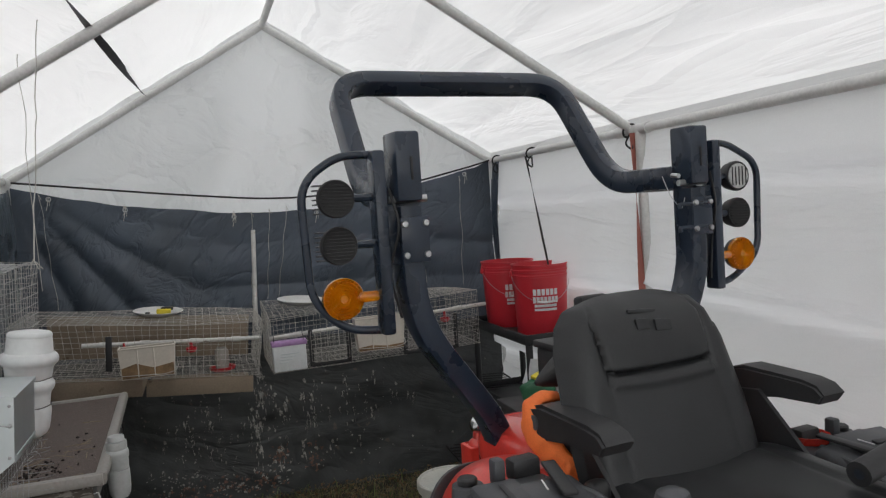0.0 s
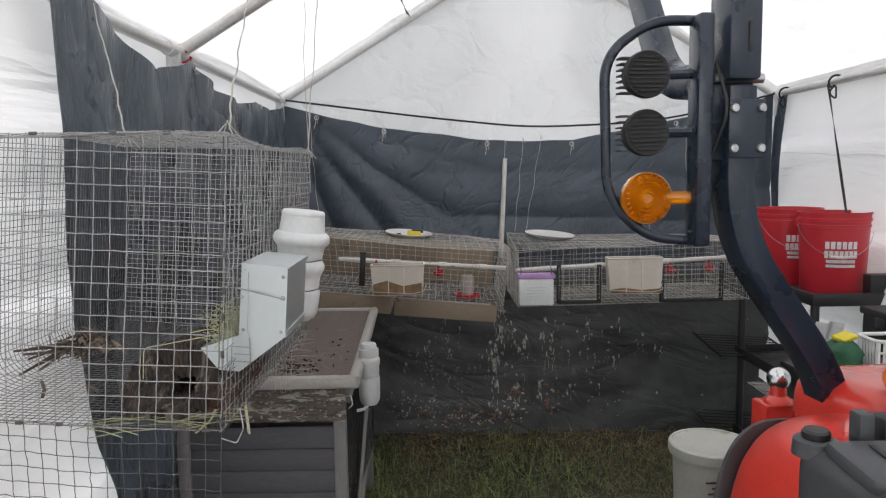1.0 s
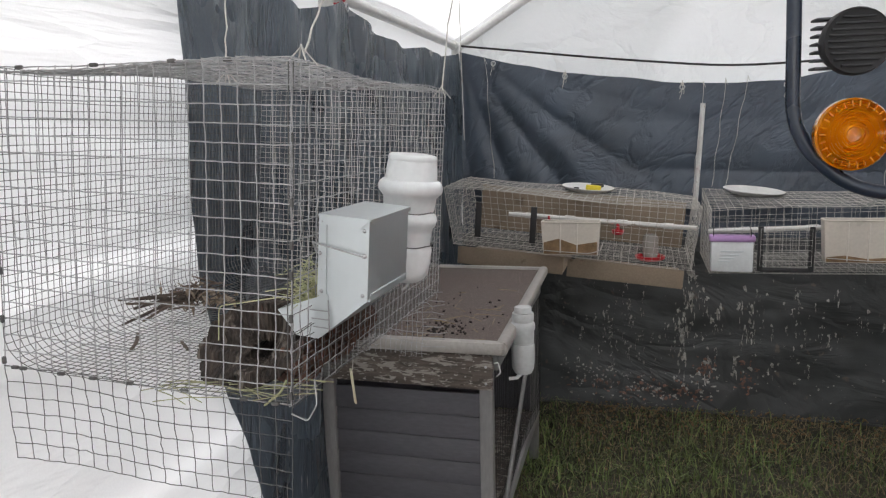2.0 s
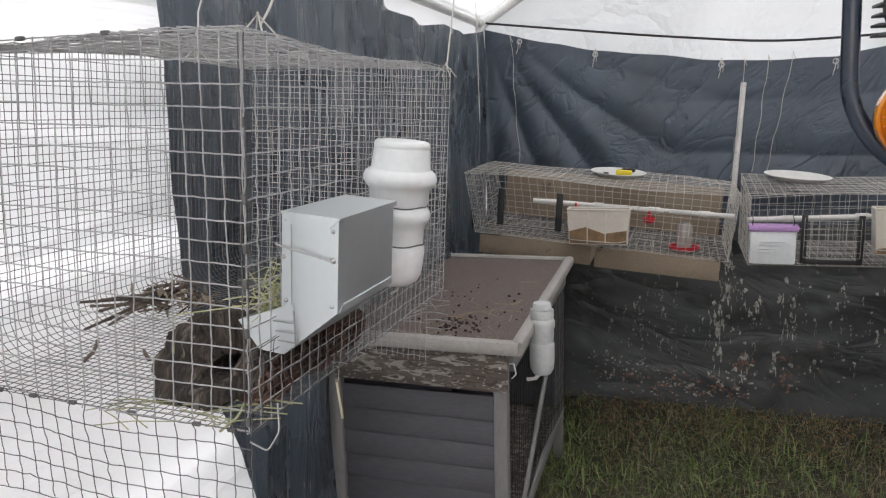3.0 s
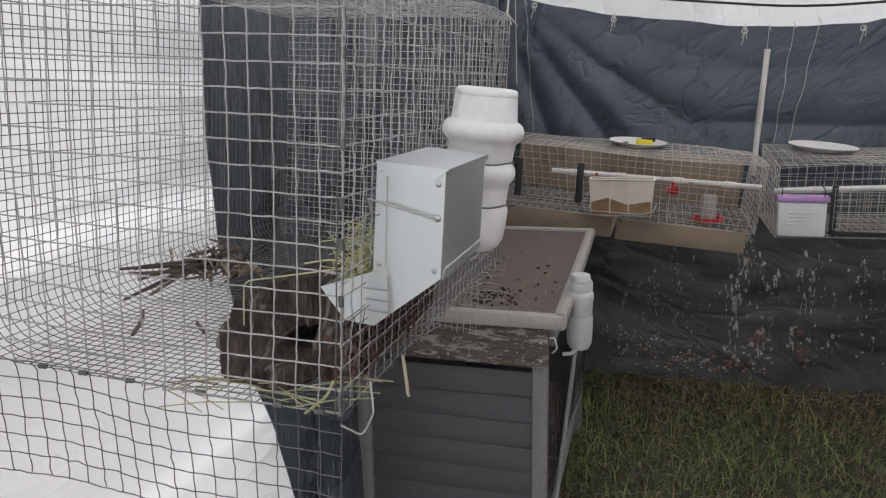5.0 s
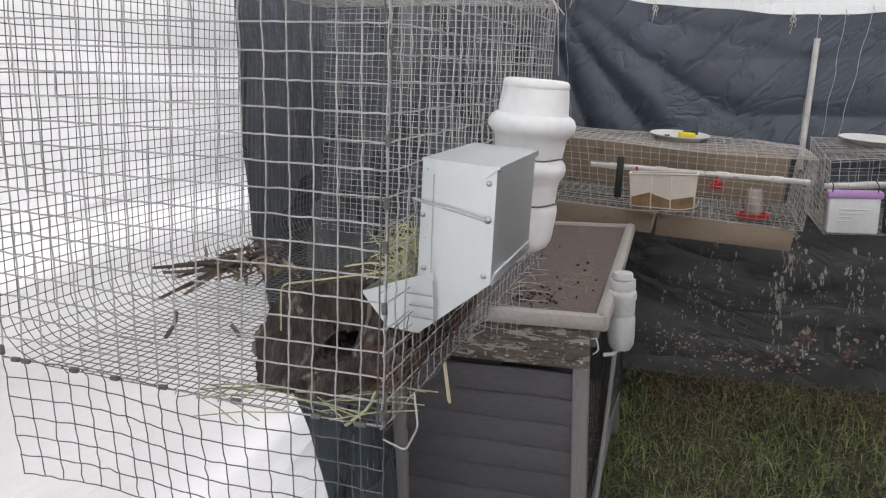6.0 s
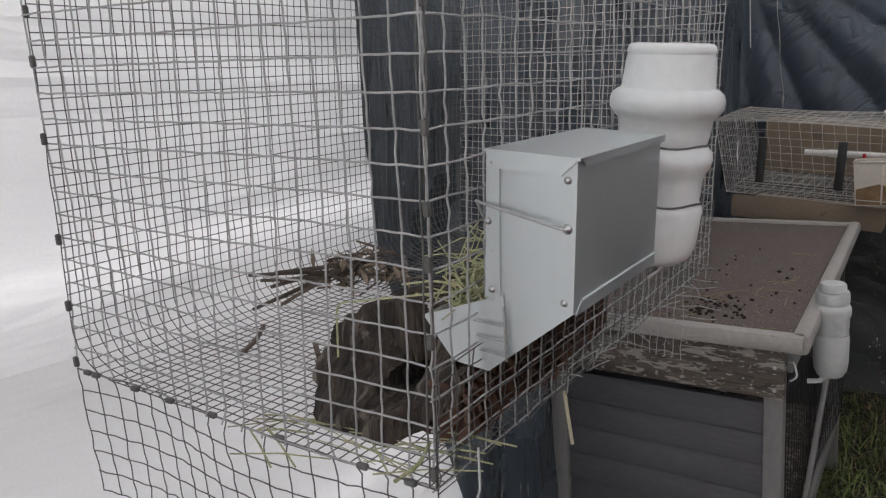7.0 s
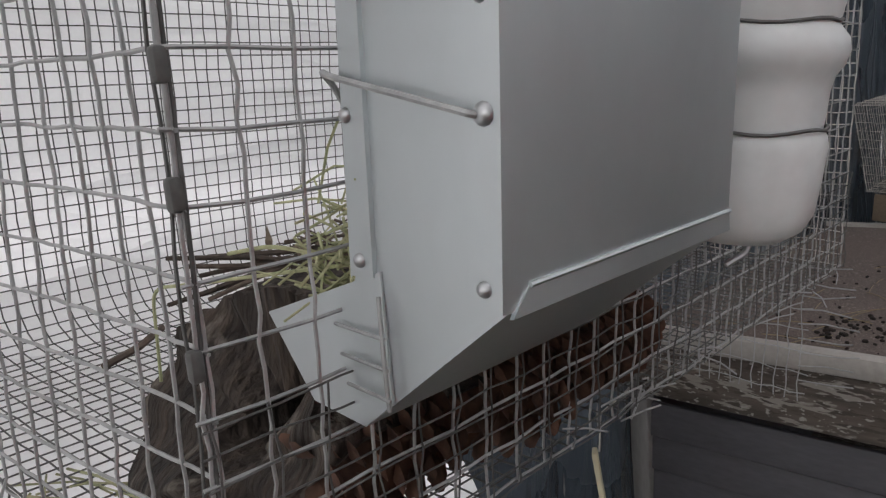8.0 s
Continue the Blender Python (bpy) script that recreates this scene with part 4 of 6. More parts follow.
def pine_cone(x, y, z, size, turn, lab):
    """A long cone lying along the cage, with overlapping rounded scales round a core."""
    root = thing("pine_cone", (x, y, z - 0.026 * size), lab, "pine cone", group="pine cones")
    lay = Matrix.Translation((x, y, z)) @ pose(0, 0, 0, 0, 0, turn) @ pose(0, 0, 0, -90, 0, 0) @ Matrix.Scale(size, 4)
    part("core", Geo().lathe([(0.002, -0.004), (0.014, 0.004), (0.021, 0.03), (0.020, 0.065), (0.012, 0.092), (0.002, 0.102)], 14, lay), M_CONE, root)
    for i in range(96):
        t, a = i / 96, i * 2.39996
        r = 0.0125 + 0.0155 * math.sin(math.pi * (0.18 + 0.74 * t))
        m = lay @ pose(0, 0, 0, 0, 0, math.degrees(a)) @ Matrix.Translation((r, 0, 0.002 + 0.096 * t)) @ pose(0, 0, 0, 0, 52 - 22 * t, 0)
        part("scale", Geo().add([m @ Vector(p) for p in ((-0.010, -0.004, 0.0), (-0.010, 0.004, 0.0), (0.003, 0.0085, 0.0012), (0.0075, 0.004, 0.0026), (0.0085, 0.0, 0.0034), (0.0075, -0.004, 0.0026), (0.003, -0.0085, 0.0012), (0.003, 0.0, -0.0026))],
                                [(0, 1, 2, 3, 4, 5, 6), (0, 7, 1), (1, 7, 2), (2, 7, 3), (3, 7, 4), (4, 7, 5), (5, 7, 6), (6, 7, 0)]), M_CONE, root)


pine_cone(0.333, 0.925, 0.993, 1.0, 4, "reddish brown open pine cone on the cage floor")
pine_cone(0.326, 1.035, 0.994, 1.05, -6, "dull brown open pine cone under the feeder")
pine_cone(0.331, 1.150, 0.993, 0.95, 3, "brown pine cone lying behind another in the cage")

hy = Geo()
for i in range(320):
    c = Vector((random.gauss(0.350, 0.014), random.uniform(0.940, 1.07), random.gauss(1.096, 0.015)))
    a, e, l = random.uniform(0, 2 * math.pi), random.gauss(0.1, 0.42), random.uniform(0.010, 0.030)
    d = Vector((math.cos(a) * math.cos(e), math.sin(a) * math.cos(e), math.sin(e))) * l
    hy.tube([c - d, c + Vector((0, 0, random.uniform(-0.004, 0.008))), c + d], random.uniform(0.0005, 0.0009), 4)
for p in ([(0.36, 0.95, 1.10), (0.25, 0.925, 1.085), (0.225, 0.92, 1.082), (0.222, 0.918, 1.03)], 
          [(0.36, 0.95, 1.10), (0.33, 0.93, 1.11), (0.30, 0.925, 1.105)]):
    hy.tube(fillet(p, 0.01), 0.0010, 5)
tagged(part("hay", hy, M_HAY), "loose yellow green hay heaped in the feeder trough", "hay", kind="stuff")
hy = Geo()
for i in range(26):
    t = random.random()
    c = Vector((lerp(0.16, 0.36, t), lerp(0.875, 0.90, t) + random.gauss(0, 0.02), 0.966 + random.uniform(0, 0.006)))
    a, l = random.gauss(0.1, 0.35), random.uniform(0.02, 0.05)
    hy.tube([c - Vector((math.cos(a), math.sin(a), 0)) * l, c + Vector((0, 0, 0.003)), c + Vector((math.cos(a), math.sin(a), 0)) * l], random.uniform(0.0005, 0.0011), 4)
hy.tube(fillet([(0.35, 0.88, 0.99), (0.345, 0.872, 0.975), (0.32, 0.868, 0.955)], 0.01), 0.0018, 5)
tagged(part("hay", hy, M_HAY), "flattened hay stems on the cage floor", "hay", kind="stuff")

STICKS = ((-0.070, 1.064, 1.046), (-0.064, 1.078, 1.036), (-0.060, 1.090, 1.024), (-0.058, 1.054, 1.004), (-0.045, 1.098, 1.012), (-0.066, 1.105, 1.040), (-0.038, 1.085, 1.004))
for i in range(44):
    c = Vector((random.gauss(-0.022, 0.026), random.gauss(1.215, 0.026), 1.0 + random.uniform(0.004, 0.045)))
    a, e, l = random.gauss(1.1, 0.8), random.gauss(-0.05, 0.3), random.uniform(0.015, 0.042)
    d = Vector((math.cos(a) * math.cos(e), math.sin(a) * math.cos(e), math.sin(e))) * l
    p0, p1, k = c - d, c + d, random.uniform(0.001, 0.0022)
    if i < 7:
        p0, p1, k = Vector(STICKS[i]), Vector((random.gauss(-0.015, 0.015), 1.20 + 0.008 * i, 1.018 + 0.003 * i)), 0.0032
        c = p0.lerp(p1, 0.5) + Vector((0.004 * math.sin(i * 2), 0, 0.004 * math.cos(i * 3)))
    for p in (p0, p1, c):
        p.x, p.z = max(p.x, -0.072), max(p.z, 0.998)
    solid("twig", Geo().tube([p0, c, p1], [k * 0.7, k, k * 0.8], 7), M_STICK,
          "broken dark dry stick on the cage floor" if i < 7 else "thin grey brown twig in a heap on the cage floor", "twig", group="twig heap")
for p in ([(0.035, 0.955, 0.992), (0.02, 0.99, 0.995), (0.0, 1.02, 1.0)], [(0.11, 1.0, 0.985), (0.085, 1.02, 0.99)]):
    solid("twig", Geo().tube(p, 0.003, 6), M_STICK, "short dark twig on the cage floor", "twig", group="twig heap")
lf = Geo()
for i in range(70):
    c = Vector((random.gauss(-0.018, 0.028), random.gauss(1.215, 0.028), 1.004 + min(0.036, abs(random.gauss(0, 0.018)))))
    c.x = max(c.x, -0.062)
    a, e = random.uniform(0, 2 * math.pi), random.gauss(0.2, 0.6)
    d = Vector((math.cos(a) * math.cos(e), math.sin(a) * math.cos(e), math.sin(e))) * random.uniform(0.008, 0.022)
    s = d.cross(Vector((random.uniform(-1, 1), random.uniform(-1, 1), 1))).normalized() * random.uniform(0.0025, 0.006)
    up = Vector((0, 0, 0.003))
    lf.add([c - d, c - s + up, c + d, c + s + up, c - up * 0.4], [(0, 1, 4), (1, 2, 4), (2, 3, 4), (3, 0, 4)])
tagged(part("dry_leaves", lf, M_LEAF, angle=180), "curled dry tan leaves and bark bits in the twig heap", "leaves", kind="stuff")
tg = thing("marker_tag", (0.32, 1.185, 0.84), "yellowed plastic strip hanging by a thread under the cage", "tag")
part("strip", Geo().box((0.314, 1.200, 0.866), (0.004, 0.011, 0.068), 0.001, pose(0, 0, 0, 4, -6, 30)), M_TAG, tg)
part("thread", Geo().tube([(0.314, 1.200, 0.898), (0.318, 1.198, 0.93), (0.345, 1.195, 0.957)], 0.0008, 5), M_STRING, tg)

# ---- mower: built round its own origin, its front towards the south ----
mw = thing("zero_turn_mower", (1.63, 1.06, GROUND), "red and black ride-on mower with a folded roll bar", "mower", rot=5.5)


def mp(name, geo, mat, label="", parent=None, angle=38):
    return part(name, geo, mat, parent or mw, label, local=True, angle=angle)


TUBE = rect(0.052, 0.072, 0.009)
for s in (-1, 1):
    x = s * (0.405 if s < 0 else 0.394)
    post = mp("roll_bar_post", Geo().tube(fillet([(x, 0, 1.62), (x, 0, 1.37), (s * 0.20, 0.0, 1.08), (s * 0.20, 0.0, 0.30)], 0.10, 8), 1.0, prof=TUBE, up=(0, 1, 0)), M_STEEL)
    mp("hinge_socket", Geo().box((x + s * 0.002, -0.004, 1.705), (0.058, 0.078, 0.150), 0.007), M_STEEL, parent=post)
    mp("slot", Geo().box((x + 0.004, -0.044, 1.70), (0.006, 0.004, 0.05), 0.002), M_RUBBER, parent=post)
    plate = mp("bracket_plate", Geo().box((x + 0.002, -0.042, 1.548), (0.064, 0.006, 0.098), 0.002), M_STEEL)
    for bx in (-0.022, 0.026):
        for bz in (1.515, 1.582):
            mp("bolt", Geo().lathe([(0.0075, 0), (0.0075, 0.004), (0.006, 0.0065), (0.0005, 0.007)], 12, Matrix.Translation((x + bx, -0.045, bz)) @ rm), M_ZINC, parent=plate)
    mp("hinge_bolt", Geo().tube([(x - 0.045, -0.012, 1.635), (x + 0.045, -0.012, 1.635)], 0.0085, 10), M_ZINC)
    if s > 0:
        for bz in (1.52, 1.58):
            mp("lock_pin", Geo().tube(fillet([(x - 0.06, -0.03, bz - 0.012), (x - 0.062, -0.03, bz), (x + 0.01, -0.05, bz)], 0.005), 0.005, 8), M_STEEL)
        mp("safety_pin", Geo().tube(fillet([(x - 0.07, 0.02, 1.655), (x - 0.07, -0.01, 1.60), (x - 0.045, -0.02, 1.565), (x - 0.02, -0.01, 1.605)], 0.01), 0.0012, 5)
           .tube([(x - 0.072, -0.02, 1.655), (x - 0.072, -0.045, 1.652)], 0.006, 8), M_ZINC)
    # light carrier
    px = s * 0.468
    mp("carrier_bar", Geo().box((px, -0.005, 1.545), (0.028, 0.046, 0.395), 0.006), M_STEEL)
    mp("carrier_arm", Geo().box((s * 0.44, 0.0, 1.56), (0.06, 0.03, 0.13), 0.004), M_STEEL)
    ox = s * 0.628 + (0.042 if s > 0 else 0)
    mp("guard_rail", Geo().tube(fillet([(px, 0.01, 1.735), (s * 0.545, 0.02, 1.737), (ox, 0.03, 1.68), (ox - s * 0.008, 0.03, 1.43), (s * 0.55, 0.02, 1.362), (px, 0.01, 1.355)], 0.05, 7), 0.0092, 10), M_STEEL)
    # three round lamps on each side
    for k, lz in enumerate((1.645, 1.545, 1.432)):
        cx = s * 0.556 + (0.020 if s > 0 else 0)
        m = Matrix.Translation((cx, 0.015, lz)) @ rm
        if k == 2:
            lamp = mp("amber_lamp", Geo().lathe([(0.040, -0.018), (0.044, -0.006), (0.044, 0.0)], 28, m), M_RUBBER, "amber warning lamp")
            prof = [(0.045, 0.0), (0.045, 0.010)]
            for j in range(9):
                r = 0.043 - j * 0.0036
                prof += [(r, 0.0135 + 0.0016 * (j % 2) + j * 0.0006), (r - 0.0018, 0.0100 + 0.0012 * (j % 2) + j * 0.0006)]
            prof += [(0.010, 0.017), (0.008, 0.014), (0.0005, 0.0135)]
            mp("reflector", Geo().lathe([(0.041, 0.001), (0.036, 0.003), (0.020, 0.0016), (0.012, 0.006), (0.0005, 0.008)], 28, m), M_CHROME, "bright reflector behind the lens", lamp)
            for q in range(26):
                b = 2 * math.pi * q / 26
                mp("lens_rib", Geo().box(m @ Vector((0.0375 * math.cos(b), 0.0375 * math.sin(b), 0.0145)), (0.0075, 0.004, 0.0022), 0.0006, pose(0, 0, 0, 0, -math.degrees(b), 0), 1), M_AMBER, parent=lamp)
            mp("lens", Geo().lathe(prof, 32, m), M_AMBER, "ribbed amber plastic lens", lamp, 25)
            mp("lamp_stem", Geo().tube([(cx, 0.02, lz), (px, 0.0, lz)], [0.014, 0.011], 10), M_AMBER, parent=lamp)
            continue
        lamp = mp("work_lamp", Geo().lathe([(0.026, -0.032), (0.036, -0.026), (0.041, -0.006), (0.041, 0.004), (0.039, 0.008), (0.036, 0.006), (0.0005, 0.006)], 28, m), M_RUBBER, "round black work lamp")
        if s > 0 and k == 0:
            mp("lens", Geo().lathe([(0.034, 0.006), (0.034, 0.009), (0.0005, 0.0095)], 24, m), M_LENS, "pale segmented lens", lamp)
            for q in range(5):
                mp("lens_bar", Geo().box((cx + (q - 2) * 0.012, 0.0035, lz), (0.0022, 0.003, 0.05), 0.0006), M_RUBBER, parent=lamp)
        else:
            for q in range(9):
                z = (q - 4) * 0.0072
                w = 2 * math.sqrt(max(0.0, 0.034 ** 2 - z * z))
                mp("fin", Geo().box((cx, 0.0065, lz + z), (w, 0.005, 0.0026), 0.0006), M_RUBBER, parent=lamp)
            for q in range(7):
                mp("heat_fin", Geo().box((cx + s * 0.028, 0.038, lz - 0.03 + q * 0.01), (0.03, 0.026, 0.003), 0.0006), M_GREYPLASTIC, parent=lamp)
        mp("lamp_stem", Geo().tube([(cx, 0.03, lz), (px, 0.0, lz)], 0.009, 8), M_STEEL, parent=lamp)
    mp("cable", Geo().tube(fillet([(px - s * 0.02, -0.02, 1.66), (px - s * 0.03, -0.05, 1.58), (px - s * 0.012, -0.01, 1.48), (px - s * 0.03, -0.02, 1.38)], 0.03), 0.003, 6), M_CORD)

LOOP = [(0.395, 0.0, 1.648), (0.395, 0.33, 1.650), (0.360, 0.55, 1.985), (-0.385, 0.55, 1.985), (-0.395, 0.30, 1.655), (-0.395, 0.0, 1.648)]
mp("roll_bar_loop", Geo().tube(fillet(LOOP, 0.105, 8), 1.0, prof=rect(0.050, 0.066, 0.010), up=(0, 0, 1)), M_STEEL, "upper roll bar folded backwards")
for s in (-1, 1):
    mp("loop_sleeve", Geo().box((s * 0.395, 0.09, 1.650), (0.060, 0.12, 0.060), 0.005), M_STEEL)

# seat
SX = -0.014


def back_outline(v):
    return float(np.interp(v, (0, 0.12, 0.45, 0.75, 0.9, 0.97, 1.0), (0.205, 0.222, 0.224, 0.212, 0.193, 0.165, 0.115)))


def seat_back(front):
    def fn(u, v):
        w = back_outline(v)
        a = 2 * u - 1
        x = SX + w * a
        z = 0.985 + 0.425 * v - 0.012 * abs(a) ** 3 * (1 if v > 0.8 else 0)
        lean = -0.40 + 0.16 * v
        edge = (1 - abs(a) ** 5) * (1 - abs(2 * v - 1) ** 9)
        bolster = 0.020 * math.exp(-((abs(a) - 0.86) / 0.16) ** 2) * min(1, v * 3)
        side = 0.60 + 0.16 * max(0.0, v - 0.66) ** 1.6 * 5.6
        inside = abs(a) < side
        crease = v - 0.66 - 0.03 * a * a
        seam = (-0.013 * math.exp(-(crease / 0.010) ** 2) + 0.006 * math.exp(-((crease + 0.045) / 0.022) ** 2)) * inside
        seam -= (0.007 if v > 0.62 else 0.0012) * math.exp(-((abs(a) - side) / 0.03) ** 2)
        puff = 0.010 * (crease > 0) * inside * max(0.0, math.sin(math.pi * min(1, max(0.0, crease) / 0.33))) ** 0.6
        thick = 0.055 * edge + (bolster + seam + puff) * edge + 0.0015 * nz(Vector((x * 20, z * 20, 1)))
        return (x, lean - (thick if front else -0.055 * edge), z)
    return fn


g = Geo().sheet(seat_back(True), 110, 110).sheet(seat_back(False), 28, 28)
back = mp("backrest", g, M_VINYL, "black padded vinyl backrest", angle=60)
pad = seat_back(True)
for bx, bz, bw, bh, turn in ((-0.012, 1.376, 0.070, 0.007, 4), (-0.026, 1.353, 0.032, 0.022, 4), (0.022, 1.347, 0.040, 0.024, 4)):
    bv = (bz - 0.985) / 0.425
    at = pad(0.5 + 0.5 * bx / back_outline(bv), bv)
    mp("embossed_mark", Geo().box((at[0], at[1] - 0.001, at[2]), (bw, 0.006, bh), 0.0016, pose(0, 0, 0, -20, turn, 0)), M_VINYL, parent=back)


def cushion(u, v):
    a, b = 2 * u - 1, 2 * v - 1
    r = (abs(a) ** 6 + abs(b) ** 6)
    h = 1 - min(1.0, r)
    dip = -0.022 * math.exp(-(a / 0.55) ** 2) * (1 - b * b) - 0.006 * math.exp(-((abs(a) - 0.62) / 0.03) ** 2)
    return (0.012 + 0.262 * a, -0.565 + 0.24 * b, 1.000 + 0.085 * h ** 0.35 + dip + 0.012 * b)


mp("seat_cushion", Geo().sheet(cushion, 44, 44).box((0.012, -0.565, 0.955), (0.48, 0.44, 0.06), 0.02), M_VINYL, "black padded seat cushion", angle=60)
mp("seat_base", Geo().box((SX, -0.55, 0.83), (0.36, 0.38, 0.14), 0.02), M_RUBBER)
mp("seat_side_plate", Geo().slab([(-0.26, 1.17), (-0.35, 1.18), (-0.49, 1.05), (-0.49, 1.02), (-0.42, 1.00), (-0.30, 1.05)], 0.012 + 0.222, 0.012 + 0.232, axis=0), M_RUBBER)
mp("seat_side_plate", Geo().slab([(-0.26, 1.17), (-0.35, 1.18), (-0.49, 1.05), (-0.49, 1.02), (-0.42, 1.00), (-0.30, 1.05)], 0.012 - 0.236, 0.012 - 0.226, axis=0), M_RUBBER)
ARM = [(-0.245, 1.208), (-0.29, 1.220), (-0.44, 1.216), (-0.475, 1.209), (-0.492, 1.192), (-0.48, 1.172), (-0.38, 1.166), (-0.30, 1.152), (-0.255, 1.160), (-0.235, 1.18)]
for s in (-1, 1):
    ax = 0.024 + s * 0.262
    arm = mp("armrest", Geo().slab(ARM, ax - 0.027, ax + 0.027, axis=0).slab([(y * 0.985 - 0.0055, 1.183 + (z - 1.183) * 0.80) for y, z in ARM], ax - 0.034, ax + 0.034, axis=0), M_RUBBER, "moulded black armrest", angle=50)
    mp("pivot", Geo().lathe([(0.015, 0), (0.015, 0.004), (0.010, 0.006), (0.0005, 0.006)], 16, Matrix.Translation((ax + s * 0.033, -0.272, 1.182)) @ pose(0, 0, 0, 0, 90 * s, 0)), M_GREYPLASTIC, parent=arm)
# orange cloth round the arm's root
oc = thing("orange_cloth", (1.40, 0.80, 1.0), "bright orange cloth draped round the mower armrest", "cloth")


ell = [(0.55 * math.cos(2 * math.pi * i / 14), math.sin(2 * math.pi * i / 14)) for i in range(14)]
path = fillet([(1.45, 0.795, 1.096), (1.412, 0.795, 1.101), (1.386, 0.79, 1.075), (1.388, 0.775, 1.034), (1.405, 0.755, 1.008), (1.425, 0.735, 0.985), (1.442, 0.72, 0.955), (1.45, 0.715, 0.90)], 0.02, 5)
rad = [lerp(0.022, 0.044, (i / (len(path) - 1)) ** 1.6) * (1 + 0.10 * math.sin(i * 1.1)) for i in range(len(path))]
wrap = Geo().tube(path, rad, prof=ell, up=(0, 1, 0))
wrap.v = [tuple(Vector(p) + 0.0045 * noise.noise_vector(Vector(p) * 38)) for p in wrap.v]
part("wrap", wrap, M_ORANGE, oc, angle=180)
part("hanging_fold", lump((1.437, 0.725, 0.950), (0.035, 0.03, 0.06), 5, 0.35), M_ORANGE, oc, angle=180)

# consoles, fenders and hood
for s in (-1, 1):
    cx = s * 0.365 + (0.055 if s > 0 else -0.025)
    dz = -0.085 if s > 0 else -0.006
    con = mp("side_console", Geo().box((cx, -0.48, 1.035 + dz), (0.21 if s > 0 else 0.185, 0.30, 0.18), 0.028, seg=3).box((cx - s * 0.03, -0.50, 1.085 + dz), (0.15, 0.20, 0.09), 0.024, pose(0, 0, 0, 8, 0, 0), 3), M_GREYPLASTIC, "charcoal moulded control console")
    mp("tank_cap", Geo().lathe([(0.017, 0), (0.018, 0.003), (0.018, 0.011), (0.015, 0.014), (0.0005, 0.015)], 20, Matrix.Translation((cx + s * 0.068, -0.345, 1.128 + dz))), M_RUBBER, parent=con)
    mp("tank_collar", Geo().lathe([(0.030, -0.02), (0.028, 0.0), (0.022, 0.002), (0.0005, 0.002)], 20, Matrix.Translation((cx + s * 0.068, -0.345, 1.128 + dz))), M_GREYPLASTIC, parent=con)
    mp("lever_mount", Geo().box((cx + s * 0.018, -0.365, 1.148 + dz), (0.022, 0.026, 0.046), 0.005), M_GREYPLASTIC, parent=con)
    mp("latch_block", Geo().box((cx - s * 0.045, -0.345, 1.136 + dz), (0.058, 0.036, 0.042), 0.008), M_RUBBER, parent=con)
    mp("grip_pad", Geo().box((cx - s * 0.052, -0.455, 1.151 + dz), (0.026, 0.12, 0.008), 0.003, pose(0, 0, 0, 6, 0, s * 14)), M_RUBBER, parent=con)
    mp("console_rib", Geo().tube(fillet([(cx - s * 0.10, -0.60, 1.105 + dz), (cx - s * 0.095, -0.50, 1.128 + dz), (cx - s * 0.06, -0.40, 1.128 + dz)], 0.03), 0.007, 8), M_GREYPLASTIC, parent=con)
    mp("console_step", Geo().box((cx + s * 0.045, -0.44, 1.128 + dz), (0.085, 0.11, 0.022), 0.008, pose(0, 0, 0, 4, 0, s * 6), 2), M_GREYPLASTIC, parent=con)
    mp("slot", Geo().box((cx + s * 0.04, -0.445, 1.1405 + dz), (0.010, 0.07, 0.002), 0.0008, pose(0, 0, 0, 4, 0, s * 6)), M_RUBBER, parent=con)
    mp("scuff", Geo().box((cx - s * 0.015, -0.47, 1.151 + dz), (0.003, 0.034, 0.002), 0.0008, pose(0, 0, 0, 7, 0, s * 14)), M_PRINT, "pale scuff", con)

    def fender(u, v, s=s):
        a, b = math.pi * u, math.pi * (v - 0.5)
        ca, sa = math.cos(a), math.sin(a)
        x = s * 0.275 + (0.09 if s > 0 else 0) - 0.155 * (abs(ca) ** 0.75) * (1 if ca > 0 else -1) * math.cos(b) ** 0.6
        y = -0.215 + 0.30 * math.sin(b)
        z = 0.62 + (0.462 if s < 0 else 0.40) * (abs(sa) ** 0.55) * math.cos(b) ** 0.45
        return (x, y, z)

    fe = mp("fender", Geo().sheet(fender, 40, 36), M_RED, "glossy red moulded fender", angle=70)
    band = [Vector(fender(t / 24, 0.80)) + Vector((0, 0.02, 0.004)) for t in range(25)]
    mp("fender_edge", Geo().tube(band, 1.0, prof=rect(0.040, 0.012, 0.005), up=(0, 1, 0)), M_GREYPLASTIC, "charcoal fender edging", fe)
    wheel = mp("rear_wheel", Geo().lathe([(0.0005, -0.05), (0.11, -0.05), (0.13, -0.08), (0.13, 0.08), (0.11, 0.05), (0.0005, 0.05)], 28, Matrix.Translation((s * 0.38, -0.10, 0.29)) @ pose(0, 0, 0, 0, 90, 0)), M_GREYPLASTIC)
    mp("tyre", Geo().lathe([(0.13, -0.10), (0.25, -0.115), (0.285, -0.09), (0.29, -0.05), (0.29, 0.05), (0.285, 0.09), (0.25, 0.115), (0.13, 0.10)], 36, Matrix.Translation((s * 0.38, -0.10, 0.29)) @ pose(0, 0, 0, 0, 90, 0)), M_RUBBER, parent=wheel)
    caster = mp("front_wheel", Geo().lathe([(0.0005, -0.03), (0.06, -0.03), (0.10, -0.06), (0.135, -0.05), (0.14, 0), (0.135, 0.05), (0.10, 0.06), (0.06, 0.03), (0.0005, 0.03)], 28, Matrix.Translation((s * 0.40, -1.35, 0.14)) @ pose(0, 0, 0, 0, 90, 0)), M_RUBBER)
